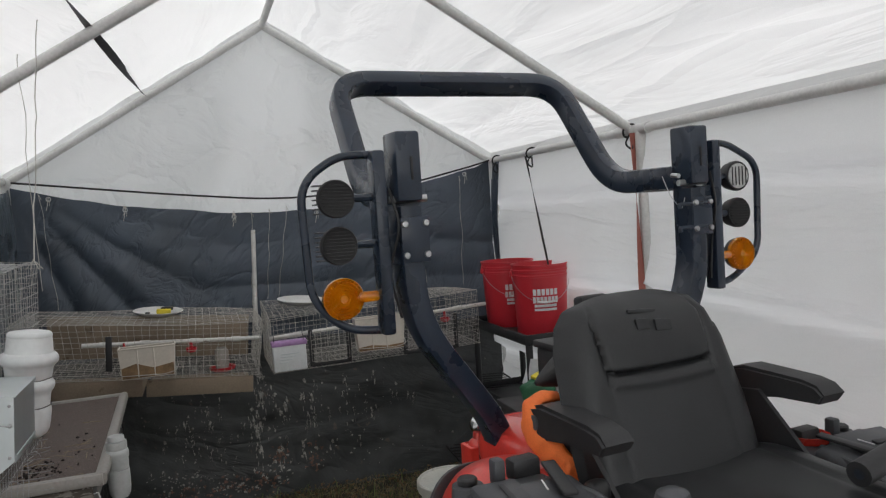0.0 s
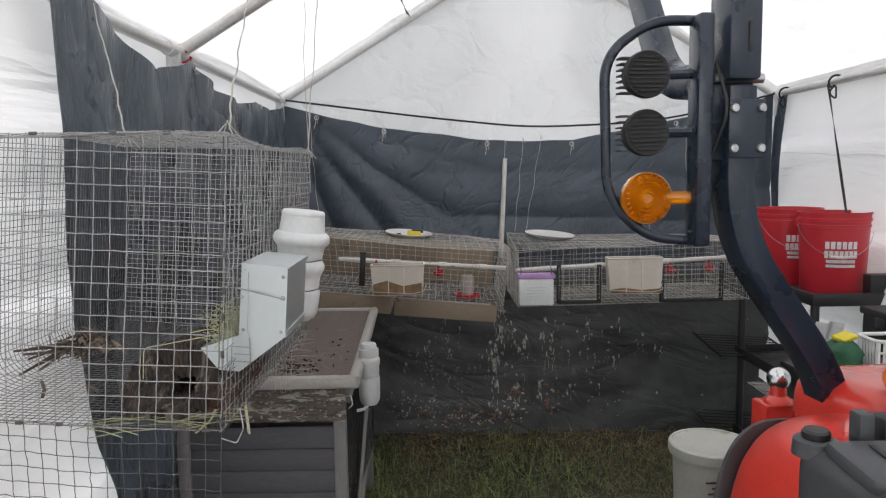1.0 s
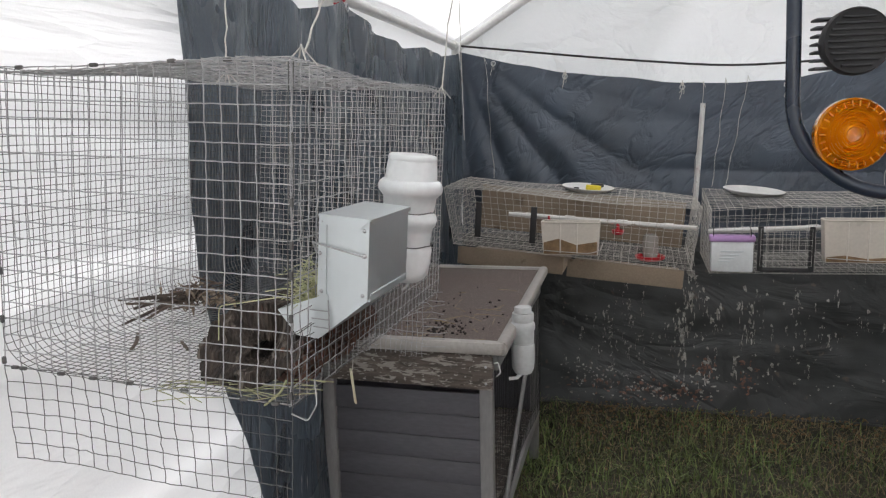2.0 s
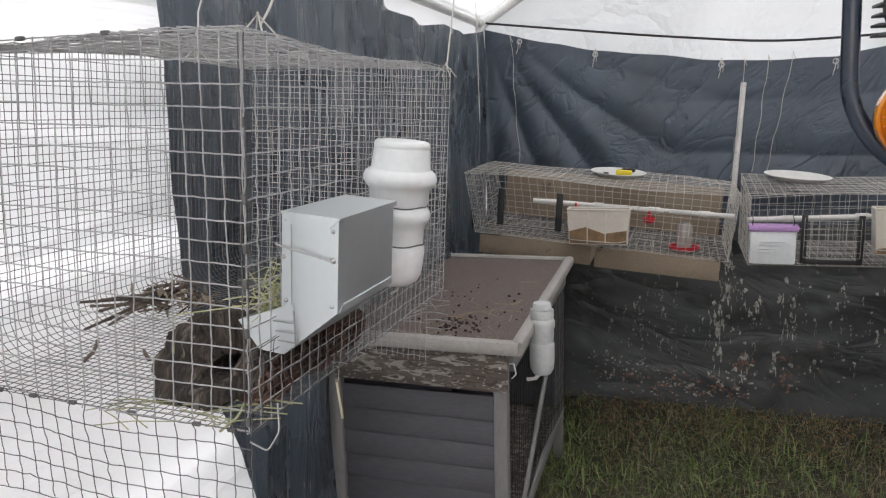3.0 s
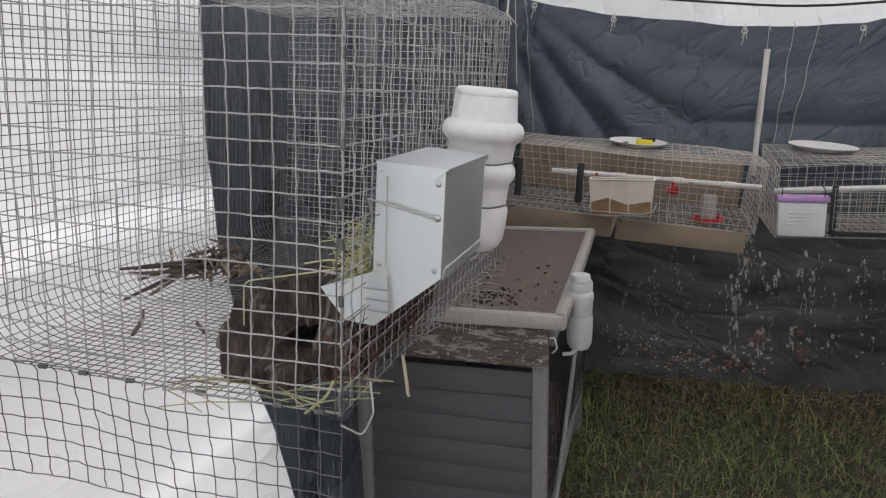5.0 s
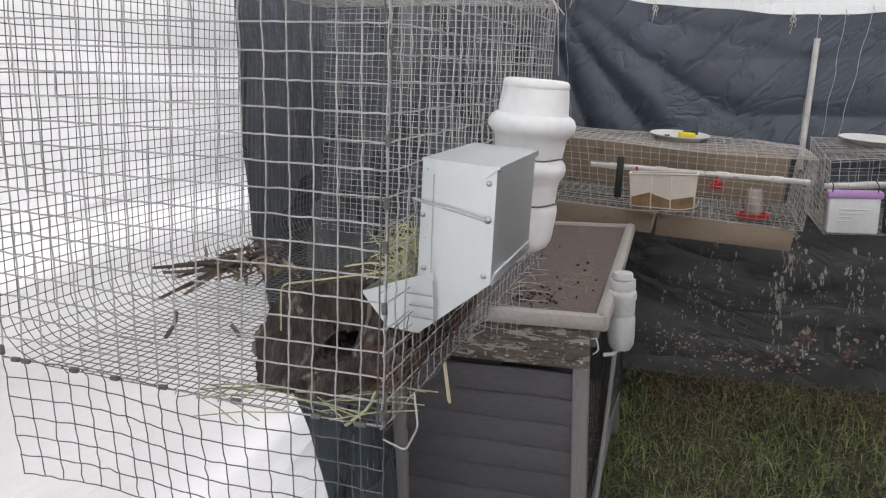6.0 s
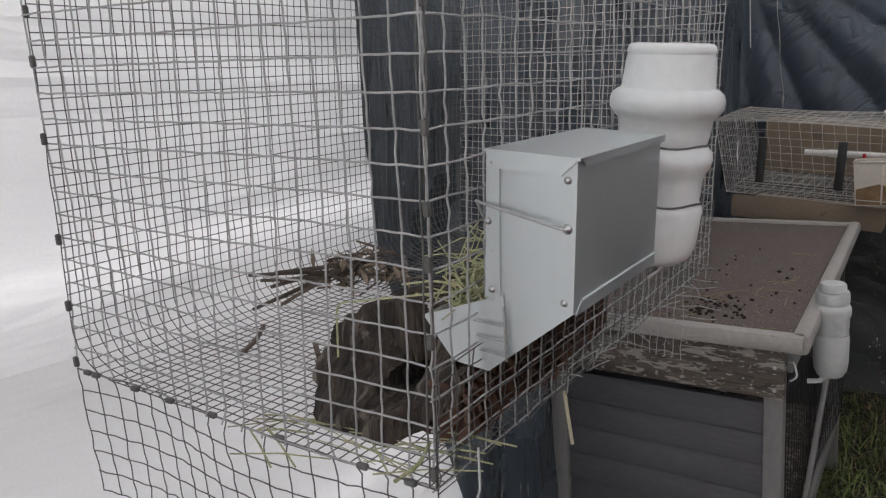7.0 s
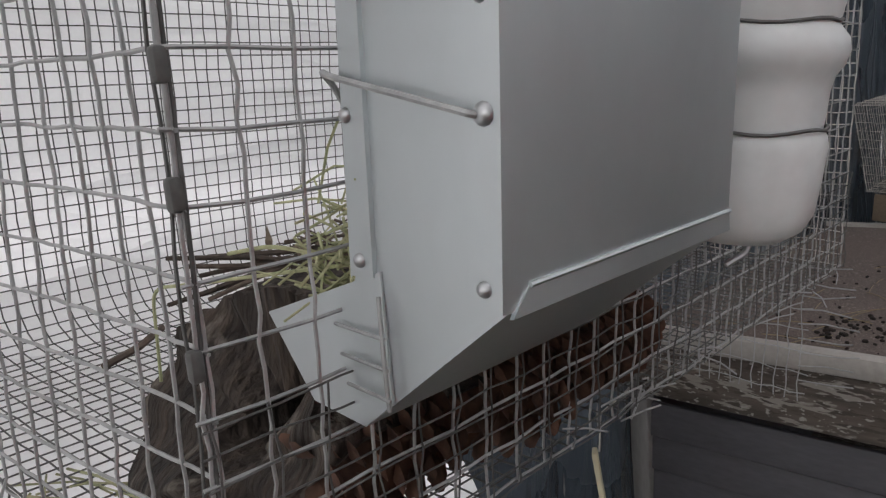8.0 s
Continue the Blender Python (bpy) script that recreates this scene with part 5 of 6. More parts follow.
    mp("caster_fork", Geo().tube(fillet([(s * 0.40 + 0.08, -1.35, 0.14), (s * 0.40 + 0.08, -1.35, 0.32), (s * 0.40, -1.35, 0.34), (s * 0.38, -1.2, 0.36), (s * 0.30, -0.7, 0.36)], 0.05), 0.022, 8), M_STEEL)
mp("engine_hood", Geo().box((-0.06, -0.03, 0.99), (0.36, 0.26, 0.23), 0.06, seg=4), M_RED, "glossy red rear hood")
mp("frame_rail", Geo().box((0, -0.35, 0.42), (0.48, 1.2, 0.10), 0.01), M_STEEL)
mp("engine", Geo().box((0, 0.15, 0.65), (0.42, 0.36, 0.42), 0.05), M_RUBBER)
mp("mower_deck", Geo().box((0, -0.85, 0.22), (1.05, 0.55, 0.14), 0.04), M_RED)
mp("foot_plate", Geo().box((0, -0.98, 0.40), (0.5, 0.40, 0.02), 0.006), M_RUBBER)
cup = mp("cup_holder", Geo().lathe([(0.040, 1.05), (0.044, 1.135), (0.046, 1.138), (0.042, 1.138), (0.038, 1.06), (0.0005, 1.06)], 24, Matrix.Translation((0.385, -0.345, -0.082))), M_RED)
mp("control_panel", Geo().box((0.445, -0.48, 1.052), (0.13, 0.14, 0.018), 0.005, pose(0, 0, 0, 6, 0, -8)), M_GREYPLASTIC)
mp("switch", Geo().box((0.44, -0.48, 1.064), (0.04, 0.016, 0.006), 0.002, pose(0, 0, 0, 6, 0, -8)), M_RUBBER)
mp("seat_belt_tab", Geo().box((0.285, -0.475, 1.030), (0.016, 0.04, 0.02), 0.004, pose(0, 0, 0, 20, 0, 15)), M_RED)
for s in (-1, 1):
    lev = [(0.44, -0.52, 0.98), (0.42, -0.58, 1.10), (0.30, -0.62, 1.115), (0.16, -0.635, 1.10)] if s > 0 else [(-0.25, -0.43, 0.92), (-0.247, -0.43, 1.04)]
    lever = mp("drive_lever", Geo().tube(fillet(lev, 0.04), 0.010, 10), M_STEEL)
    if s > 0:
        mp("grip", Geo().tube(fillet(lev[1:], 0.04), 0.023, 14), M_RUBBER, parent=lever)
    else:
        mp("grip", Geo().box((-0.245, -0.43, 1.070), (0.048, 0.038, 0.085), 0.016, seg=3), M_RUBBER, parent=lever)
mp("height_knob", Geo().lathe([(0.006, -0.14), (0.006, 0.0), (0.022, 0.002), (0.028, 0.010), (0.024, 0.022), (0.012, 0.028), (0.0005, 0.029)], 18, Matrix.Translation((-0.262, -0.648, 1.145))), M_GREYPLASTIC)
cover = Geo().tube([(-0.165, -0.10, 1.205), (-0.15, -0.10, 1.208), (-0.10, -0.10, 1.222), (-0.04, -0.09, 1.238), (0.03, -0.08, 1.25)], [0.004, 0.012, 0.034, 0.050, 0.056], 18)
cover.v = [tuple(Vector(p) + 0.010 * noise.noise_vector(Vector(p) * 17)) for p in cover.v]
mp("rear_cover", cover, M_GREYBAG, "dark grey cloth cover bunched behind the seat", angle=180)
box = mp("rear_box", Geo().box((0.01, -0.03, 1.225), (0.20, 0.09, 0.08), 0.010), M_RUBBER, "black box behind the seat")
mp("lid", Geo().box((0.01, -0.03, 1.272), (0.21, 0.10, 0.018), 0.005), M_RUBBER, parent=box)
mp("shell_top", Geo().box((SX - 0.010, -0.13, 1.372), (0.075, 0.04, 0.045), 0.010, pose(0, 0, 0, -10, 0, 0)), M_RUBBER)
# hitch ball on its red bracket
mp("hitch_bracket", Geo().box((-0.08, 0.375, 0.875), (0.095, 0.07, 0.11), 0.006).box((-0.08, 0.30, 0.80), (0.06, 0.24, 0.05), 0.006), M_RED, "red painted hitch bracket")
ball = mp("hitch_stem", Geo().lathe([(0.034, 0.0), (0.032, 0.008), (0.020, 0.018), (0.017, 0.045), (0.0005, 0.046)], 18, Matrix.Translation((-0.085, 0.365, 0.93))), M_RED)
mp("hitch_ball", Geo().lathe([(0.016, 0.0)] + [(0.027 * math.cos(radians(e)), 0.022 + 0.027 * math.sin(radians(e))) for e in range(-50, 89, 12)] + [(0.0005, 0.049)], 20, Matrix.Translation((-0.085, 0.365, 0.965))), M_CHROME, "chromed ball", ball)

# ---- small bird cages along the end wall ----
def wire_box(root, corner, r, nx, ny, nz_, mat):
    """Six mesh panels; corner(a, b, c) gives the place for fractions along the width, depth and height."""
    ax, ay, az = ([i / k for i in range(k + 1)] for k in (nx, ny, nz_))
    for name, fn, us, vs in (("front_panel", lambda u, v: corner(u, 0, v), ax, az), ("back_panel", lambda u, v: corner(u, 1, v), ax[::2], az[::2]), ("top_panel", lambda u, v: corner(u, v, 1), ax, ay),
                             ("floor_panel", lambda u, v: corner(u, v, 0), ax, ay), ("end_panel", lambda u, v: corner(0, u, v), ay, az), ("end_panel", lambda u, v: corner(1, u, v), ay, az)):
        tagged(part(name, Geo().wires(fn, us, vs, r, 1, 0.002, 0.003), mat, root), kind="stuff")


def corner_left(a, b, c):
    x = lerp(lerp(-0.02, 1.03, a), lerp(-0.06, 1.066, a), c)
    z = lerp(lerp(0.815, 0.714, a), lerp(1.075, 0.976, a), c) + 0.012 * b + (0.006 * math.sin(7 * a + 3 * b) if c > 0.99 else 0)
    return (x, 3.25 + 0.56 * b, z)


def corner_right(a, b, c):
    x = lerp(1.105, 2.228, a)
    z = lerp(lerp(0.705, 0.728, a), lerp(0.973, 1.021, a), c) + (0.045 - 0.07 * a) * b * c + (0.005 * math.sin(8 * a + 2 * b) if c > 0.99 else 0)
    return (x, 3.25 + 0.56 * b, z)


cl = thing("quail_cage", (0.5, 3.5, 0.7), "low wire cage with cardboard backing, tilted, hung on the tarp", "cage", group="small cages")
wire_box(cl, corner_left, 0.0009, 32, 22, 10, M_WIRE_QUAIL)
part("cardboard_back", Geo().box((0.51, 3.785, 0.89), (1.03, 0.006, 0.23), 0.002, pose(0, 0, 0, 0, 5.4, 0)), M_CARD, cl, "brown cardboard backing")
for x0, w in ((0.24, 0.49), (0.75, 0.50)):
    z = 0.762 - 0.096 * (x0 - 0.02)
    part("cardboard_tray", Geo().box((x0, 3.262, z), (w, 0.008, 0.082), 0.002, pose(0, 0, 0, 2, 5.0, 0)).box((x0, 3.48, z - 0.03), (w, 0.44, 0.006), 0.002, pose(0, 0, 0, 0, 5.0, 0)), M_CARD, cl, "brown cardboard dropping tray")
cr = thing("quail_cage", (1.65, 3.5, 0.7), "low galvanised wire cage with black door frames hung on the tarp", "cage", group="small cages")
wire_box(cr, corner_right, 0.0009, 36, 22, 11, M_WIRE_QUAIL)
for x in (1.30, 1.495, 1.80, 2.09):
    part("door_rail", Geo().box((x, 3.243, 0.815), (0.022, 0.010, 0.19), 0.003), M_RUBBER, cr)
for x0, x1 in ((1.30, 1.495), (1.80, 2.09)):
    part("door_sill", Geo().box(((x0 + x1) / 2, 3.243, 0.728), (x1 - x0, 0.010, 0.018), 0.003), M_RUBBER, cr)
    tagged(part("door_wire", Geo().wires(lambda u, v: (u, 3.238, v), [x0 + (x1 - x0) * i / 8 for i in range(9)], [0.745 + 0.022 * i for i in range(8)], 0.0008, 3, 0.001), M_WIRE_QUAIL, cr), kind="stuff")
for x, z, h in ((0.352, 0.905, 0.165), (0.10, 0.928, 0.16)):
    part("latch_strip", Geo().box((x, 3.243, z), (0.028, 0.008, h), 0.003, pose(0, 0, 0, 0, 4, 0)), M_RUBBER, cl, "black plastic latch strip")


def pipe(p0, p1, lab):
    a, b = Vector(p0), Vector(p1)
    root = thing("water_pipe", tuple(a.lerp(b, 0.5)), lab, "pipe", group="water pipes")
    part("tube", Geo().tube([a, b], 0.0105, 10), M_PVC, root)
    for t in (0.12, 0.34, 0.62, 0.86):
        c = a.lerp(b, t)
        d = (b - a).normalized() * 0.022
        part("coupling", Geo().tube([c - d, c + d], 0.0135, 10), M_PVC, root)


pipe((0.23, 3.31, 0.948), (1.05, 3.31, 0.890), "stained white water pipe threaded through the tilted cage")
pipe((1.10, 3.31, 0.878), (2.30, 3.31, 0.935), "stained white water pipe threaded through the level cage")


def drinker(x, y, z, bottle=False):
    root = thing("drinker_cup", (x, y, z), "small red drinker cup below the water pipe" if not bottle else "red drinker dish with a clear bottle on the cage floor", "drinker", group="drinkers")
    k = 0.062 if bottle else 0.026
    part("dish", Geo().lathe([(k * 0.7, 0), (k, 0.008), (k * 1.05, 0.022), (k * 0.92, 0.022), (k * 0.86, 0.01), (0.0005, 0.01)], 20, Matrix.Translation((x, y, z))), M_REDCUP, root)
    if bottle:
        part("bottle", Geo().lathe([(0.030, 0.012), (0.034, 0.03), (0.034, 0.10), (0.024, 0.118), (0.0005, 0.12)], 20, Matrix.Translation((x, y, z))), M_CLEAR, root)
    else:
        part("stem", Geo().tube([(x, y, z + 0.02), (x, y + 0.006, z + 0.055)], 0.007, 8), M_REDCUP, root)


for x, z in ((0.415, 0.885), (0.72, 0.86), (1.86, 0.855), (2.05, 0.862)):
    drinker(x, 3.30, z)
drinker(0.86, 3.33, 0.742, True)


def tub(x0, x1, z0, z1, y, feed, lab):
    root = thing("feed_tub", ((x0 + x1) / 2, y, z0), lab, "tub", group="feed tubs")
    cx, w, h = (x0 + x1) / 2, x1 - x0, z1 - z0
    out = [(-w * 0.46, z0), (w * 0.46, z0), (w * 0.5, z1), (-w * 0.5, z1)]
    g = Geo().slab([(cx + a, b) for a, b in out], y - 0.035, y - 0.033).slab([(cx + a, b) for a, b in out], y + 0.033, y + 0.035)
    g.box((cx, y, z0 + 0.002), (w * 0.92, 0.068, 0.004), 0.001)
    g.box((cx - w * 0.48, y, (z0 + z1) / 2), (0.003, 0.068, h), 0.001, pose(0, 0, 0, 0, -4, 0)).box((cx + w * 0.48, y, (z0 + z1) / 2), (0.003, 0.068, h), 0.001, pose(0, 0, 0, 0, 4, 0))
    part("tub_body", g, M_TUB, root)
    part("rim", Geo().tube(fillet([(cx - w * 0.5, y - 0.036, z1), (cx + w * 0.5, y - 0.036, z1), (cx + w * 0.5, y + 0.036, z1), (cx - w * 0.5, y + 0.036, z1)], 0.012, closed=True), 0.004, 6, closed=True), M_TUB, root)
    part("feed", Geo().slab([(cx - w * 0.455, z0 + 0.004), (cx + w * 0.455, z0 + 0.004), (cx + w * 0.46, z0 + h * feed), (cx + w * 0.1, z0 + h * feed * 0.75), (cx - w * 0.2, z0 + h * feed * 1.2), (cx - w * 0.46, z0 + h * feed * 0.9)], y - 0.0375, y + 0.03), M_FEED, root)
    for k in (-0.17, 0.12):
        part("rib", Geo().box((cx + k * w, y - 0.036, (z0 + z1) / 2), (0.006, 0.004, h * 0.92), 0.0015), M_TUB, root)
    part("tie_wire", Geo().tube(fillet([(cx - w * 0.52, y + 0.03, z0 + 0.03), (cx - w * 0.48, y - 0.04, z0 + 0.02), (cx + w * 0.3, y - 0.04, z0 + 0.008), (cx + w * 0.5, y - 0.04, z0 + 0.02), (cx + w * 0.54, y + 0.03, z0 + 0.04)], 0.02), 0.0018, 6), M_STRING, root)


tub(0.398, 0.648, 0.785, 0.928, 3.205, 0.42, "frosted plastic feed tub with brown feed tied to the tilted cage")
tub(1.523, 1.782, 0.775, 0.945, 3.205, 0.15, "frosted plastic feed tub tied to the level cage")
lb = thing("storage_box", (1.185, 3.215, 0.722), "small clear box with a lilac lid hung on the cage front", "box")
part("box_body", Geo().box((1.185, 3.215, 0.787), (0.165, 0.045, 0.130), 0.006), M_JUG, lb)
part("lid", Geo().box((1.185, 3.213, 0.863), (0.178, 0.055, 0.026), 0.006), M_LILAC, lb, "lilac plastic lid")
for k in range(4):
    part("label_bar", Geo().box((1.185 - 0.01 * k, 3.1915, 0.81 - 0.014 * k), (0.09 - 0.015 * k, 0.002, 0.005), 0.0008), M_GALV, lb)
for x in (1.11, 1.255):
    part("hook", Geo().tube(fillet([(x, 3.19, 0.86), (x, 3.185, 0.90), (x + 0.003, 3.25, 0.905)], 0.01), 0.002, 6), M_CORD, lb)


def plate(x, y, z, r, lab, extra):
    root = thing("foam_plate", (x, y, z), lab, "plate", group="plates")
    part("dish", Geo().lathe([(r * 0.7, 0), (r * 0.72, 0.002), (r * 0.97, 0.017), (r, 0.020), (r * 0.985, 0.022), (r * 0.93, 0.019), (r * 0.68, 0.005), (0.0005, 0.005)], 36, Matrix.Translation((x, y, z)) @ pose(0, 0, 0, 3, 5, 0)), M_PAPER, root)
    if extra:
        part("yellow_lid", Geo().box((x + 0.03, y - 0.05, z + 0.018), (0.07, 0.035, 0.024), 0.004, pose(0, 0, 0, 0, 6, 0)), M_YELLOW, root)
        part("dark_puck", Geo().lathe([(0.03, 0), (0.032, 0.014), (0.028, 0.018), (0.0005, 0.018)], 20, Matrix.Translation((x + 0.045, y + 0.01, z + 0.016))), M_RUBBER, root)
        part("dark_puck", Geo().lathe([(0.012, 0), (0.012, 0.008), (0.0005, 0.009)], 14, Matrix.Translation((x - 0.05, y - 0.04, z + 0.012))), M_RUBBER, root)


plate(0.565, 3.60, 1.030, 0.125, "white foam plate with a yellow lid on the tilted cage", True)
plate(1.315, 3.63, 1.010, 0.135, "white foam plate lying upturned on the level cage", False)
solid("pvc_pole", Geo().tube([(1.072, 3.825, 0.88), (1.098, 3.825, 1.435)], 0.0125, 12), M_PVC, "thin white plastic pole standing against the tarp", "pole")
for (x0, z0), (x1, z1) in (((1.06, 1.0), (1.10, 1.54)), ((1.15, 1.03), (1.20, 1.55)), ((1.21, 1.02), (1.30, 1.56)), ((2.12, 1.03), (2.10, 1.60)), ((2.36, 1.0), (2.38, 1.68)), ((0.06, 1.08), (0.02, 1.70)), ((1.905, 1.0), (1.92, 1.30))):
    pts = [(lerp(x0, x1, t / 10) + 0.004 * math.sin(t * 1.7), 3.822 + 0.01 * math.sin(t), lerp(z0, z1, t / 10)) for t in range(11)]
    solid("tie_string", Geo().tube(pts, 0.0013, 5).tube([(pts[-1][0], 3.83, pts[-1][2]), (pts[-1][0] + 0.012, 3.83, pts[-1][2] - 0.03)], 0.0015, 5), M_STRING, "pale string tying a small cage to the tarp", "string", group="cage ties")
for x in (0.43, 1.0):
    z = float(np.interp(x, TX, TZ))
    solid("tarp_clip", Geo().tube(fillet([(x, 3.845, z + 0.01), (x + 0.004, 3.84, z - 0.02), (x - 0.012, 3.842, z - 0.05)], 0.01), 0.0018, 6).lathe([(0.006, 0), (0.009, 0.004), (0.0005, 0.005)], 12, Matrix.Translation((x, 3.838, z - 0.008)) @ rm), M_STRING, "pale tie through a tarp eyelet", "tie", group="tarp ties")
cord = [(-0.10, 3.80, 1.765), (0.2, 3.80, 1.725), (0.645, 3.79, 1.665), (1.225, 3.78, 1.600), (1.7, 3.79, 1.615), (2.0, 3.80, 1.640), (2.45, 3.82, 1.735), (2.61, 3.84, 1.775)]
solid("cord", Geo().tube(fillet(cord, 0.2, 4), 0.0055, 7), M_CORD, "black cord slung between the eave corners", "cord")

# ---- straps, hooks and ties on the frame ----

def strap(pts, w0, turns, mat, name, lab):
    out = Geo()
    pts = [Vector(p) for p in pts]
    fine = [pts[0].lerp(pts[-1], t / 24) if len(pts) == 2 else None for t in range(25)] if len(pts) == 2 else fillet(pts, 0.2, 5)
    n = len(fine)
    verts = []
    for i, p in enumerate(fine):
        a = radians(turns * i / (n - 1))
        d = (fine[min(i + 1, n - 1)] - fine[max(i - 1, 0)]).normalized()
        s = d.cross(Vector((0, 0, 1)) if abs(d.z) < 0.9 else Vector((0, 1, 0))).normalized()
        u = s.cross(d)
        q = (math.cos(a) * s + math.sin(a) * u) * w0 / 2
        nrm = (-math.sin(a) * s + math.cos(a) * u) * 0.0008
        verts += [p - q - nrm, p + q - nrm, p + q + nrm, p - q + nrm]
    faces = [(i * 4 + j, i * 4 + (j + 1) % 4, i * 4 + 4 + (j + 1) % 4, i * 4 + 4 + j) for i in range(n - 1) for j in range(4)] + [(3, 2, 1, 0), (n * 4 - 4, n * 4 - 3, n * 4 - 2, n * 4 - 1)]
    out.add(verts, faces)
    return solid(name, out, mat, lab, "strap", group="straps")


strap([(0.42, 0.6, 2.150), (0.575, 3.88, 2.225)], 0.034, 320, M_STRAP, "webbing_strap", "dark webbing strap stretched under the roof")
strap([(2.585, 2.20, 1.755), (2.59, 2.19, 0.95)], 0.030, 160, M_REDSTRAP, "webbing_strap", "faded red webbing strap hanging from the eave pipe")
strap([(2.545, 3.19, 1.745), (2.56, 2.92, 0.86)], 0.012, 300, M_CORD, "webbing_strap", "thin black strap hanging from the eave pipe")
for p in ((2.60, 3.20, 1.765), (2.60, 2.215, 1.77), (2.60, 3.70, 1.765)):
    x, y, z = p
    solid("pipe_tie", Geo().tube([(x + 0.026 * math.cos(a / 3), y + 0.004 * a, z + 0.026 * math.sin(a / 3)) for a in range(0, 19)], 0.005, 6)
          .tube(fillet([(x - 0.02, y, z - 0.02), (x - 0.04, y + 0.01, z - 0.06), (x - 0.02, y - 0.02, z - 0.09), (x - 0.012, y, z - 0.03)], 0.02), 0.0045, 6), M_CORD, "black cord tied round the eave pipe", "tie", group="pipe ties")
solid("pipe_tie", Geo().tube([(-0.138 + 0.024 * math.cos(a / 3), 2.235 + 0.003 * a, 1.77 + 0.024 * math.sin(a / 3)) for a in range(0, 19)], 0.006, 6), M_BUCKET, "red cloth tie round the pipe joint", "tie", group="pipe ties")
solid("hanging_thread", Geo().tube([(0.28 + 0.006 * math.sin(t * 1.3), 2.24, 2.25 - 0.12 * t / 2) for t in range(0, 9)] + [(0.285, 2.235, 1.3)], 0.0013, 5)
      .tube([(0.28, 2.24, 2.14), (0.262, 2.24, 2.13), (0.25, 2.24, 2.12)], 0.0013, 5), M_STRING, "thin pale thread hanging from the roof pipe", "thread")

# ---- shelf with buckets by the side wall ----
sh = thing("storage_shelf", (2.47, 3.15, GROUND), "dark plastic storage shelf with wire racks", "shelf")
for z, nm in ((0.80, "shelf_board"), (0.40, "shelf_board"), (-0.03, "shelf_board")):
    part(nm, Geo().box((2.455, 3.15, z - 0.012), (0.33, 0.78, 0.022), 0.006), M_SHELF, sh)
    for y in (2.765, 3.535):
        part("lip", Geo().box((2.455, y, z + 0.008), (0.33, 0.014, 0.05), 0.005), M_SHELF, sh)
    part("lip", Geo().box((2.294, 3.15, z + 0.008), (0.014, 0.78, 0.05), 0.005), M_SHELF, sh)
for x in (2.312, 2.60):
    for y in (2.785, 3.515):
        part("upright", Geo().tube([(x, y, GROUND), (x, y, 0.80)], 0.018, 10), M_SHELF, sh)
rk = thing("wire_rack", (2.32, 3.72, 0.40), "dark coated wire rack pushed against the tarp", "rack", group="wire racks")
for zz, root in ((0.405, rk), (-0.03, None)):
    if root is None:
        root = thing("wire_rack", (2.32, 3.70, -0.06), "dark coated wire rack lying on the grass", "rack", group="wire racks")
    for i in range(9):
        y = 3.42 + 0.045 * i
        part("bar", Geo().tube([(2.16, y, zz + 0.004 * i), (2.56, y - 0.03, zz - 0.02 + 0.004 * i)], 0.0035, 6), M_CORD, root)
    for a, b in (((2.16, 3.40, zz), (2.16, 3.80, zz + 0.035)), ((2.56, 3.37, zz - 0.02), (2.56, 3.77, zz + 0.015))):
        part("side_rod", Geo().tube([a, b], 0.005, 6), M_CORD, root)


def bucket(x, y, z, turn, lab):
    root = thing("bucket", (x, y, z), lab, "bucket", group="red buckets", rot=turn)
    prof = [(0.0005, 0.0), (0.127, 0.0), (0.131, 0.006), (0.143, 0.30), (0.149, 0.301), (0.149, 0.312), (0.145, 0.313), (0.145, 0.326), (0.150, 0.328), (0.150, 0.340), (0.146, 0.341), (0.147, 0.358), (0.152, 0.360), (0.152, 0.366), (0.145, 0.366), (0.140, 0.30), (0.128, 0.008), (0.0005, 0.008)]
    part("bucket_body", Geo().lathe(prof, 48), M_BUCKET, root, local=True)

    def curved(w, h, zc, ac=0.0):
        def fn(u, v):
            zz = zc + h * (v - 0.5)
            r = 0.1312 + 0.012 * zz / 0.30 + 0.0012
            a = -math.pi / 2 + ac + (u - 0.5) * w / r
            return (r * math.cos(a), r * math.sin(a), zz)
        return Geo().sheet(fn, 14, 2)

    rows = [(0.017, 0.032, 0.226, -0.40 + 0.16 * k) for k in range(6)] + [(0.0155, 0.032, 0.186, -0.42 + 0.14 * k) for k in range(7)]
    rows += [(0.118, 0.014, 0.156, 0.0), (0.118, 0.012, 0.136, 0.0)]
    for w, h, zc, ac in rows:
        part("print_block", curved(w, h, zc, ac), M_PRINT, root, local=True)
    part("handle", Geo().tube([(0.152 * math.cos(a), -0.152 * math.sin(a) * 0.98 - 0.005, 0.315 - 0.14 * math.sin(a)) for a in [math.pi * i / 20 for i in range(21)]], 0.0015, 6), M_ZINC, root, local=True)
    part("grip", Geo().tube([(-0.045, -0.155, 0.179), (0.0, -0.159, 0.175), (0.045, -0.155, 0.179)], 0.006, 8), M_PRINT, root, local=True)
    for s in (-1, 1):
        part("handle_ear", Geo().box((s * 0.152, 0, 0.315), (0.012, 0.03, 0.03), 0.004), M_BUCKET, root, local=True)


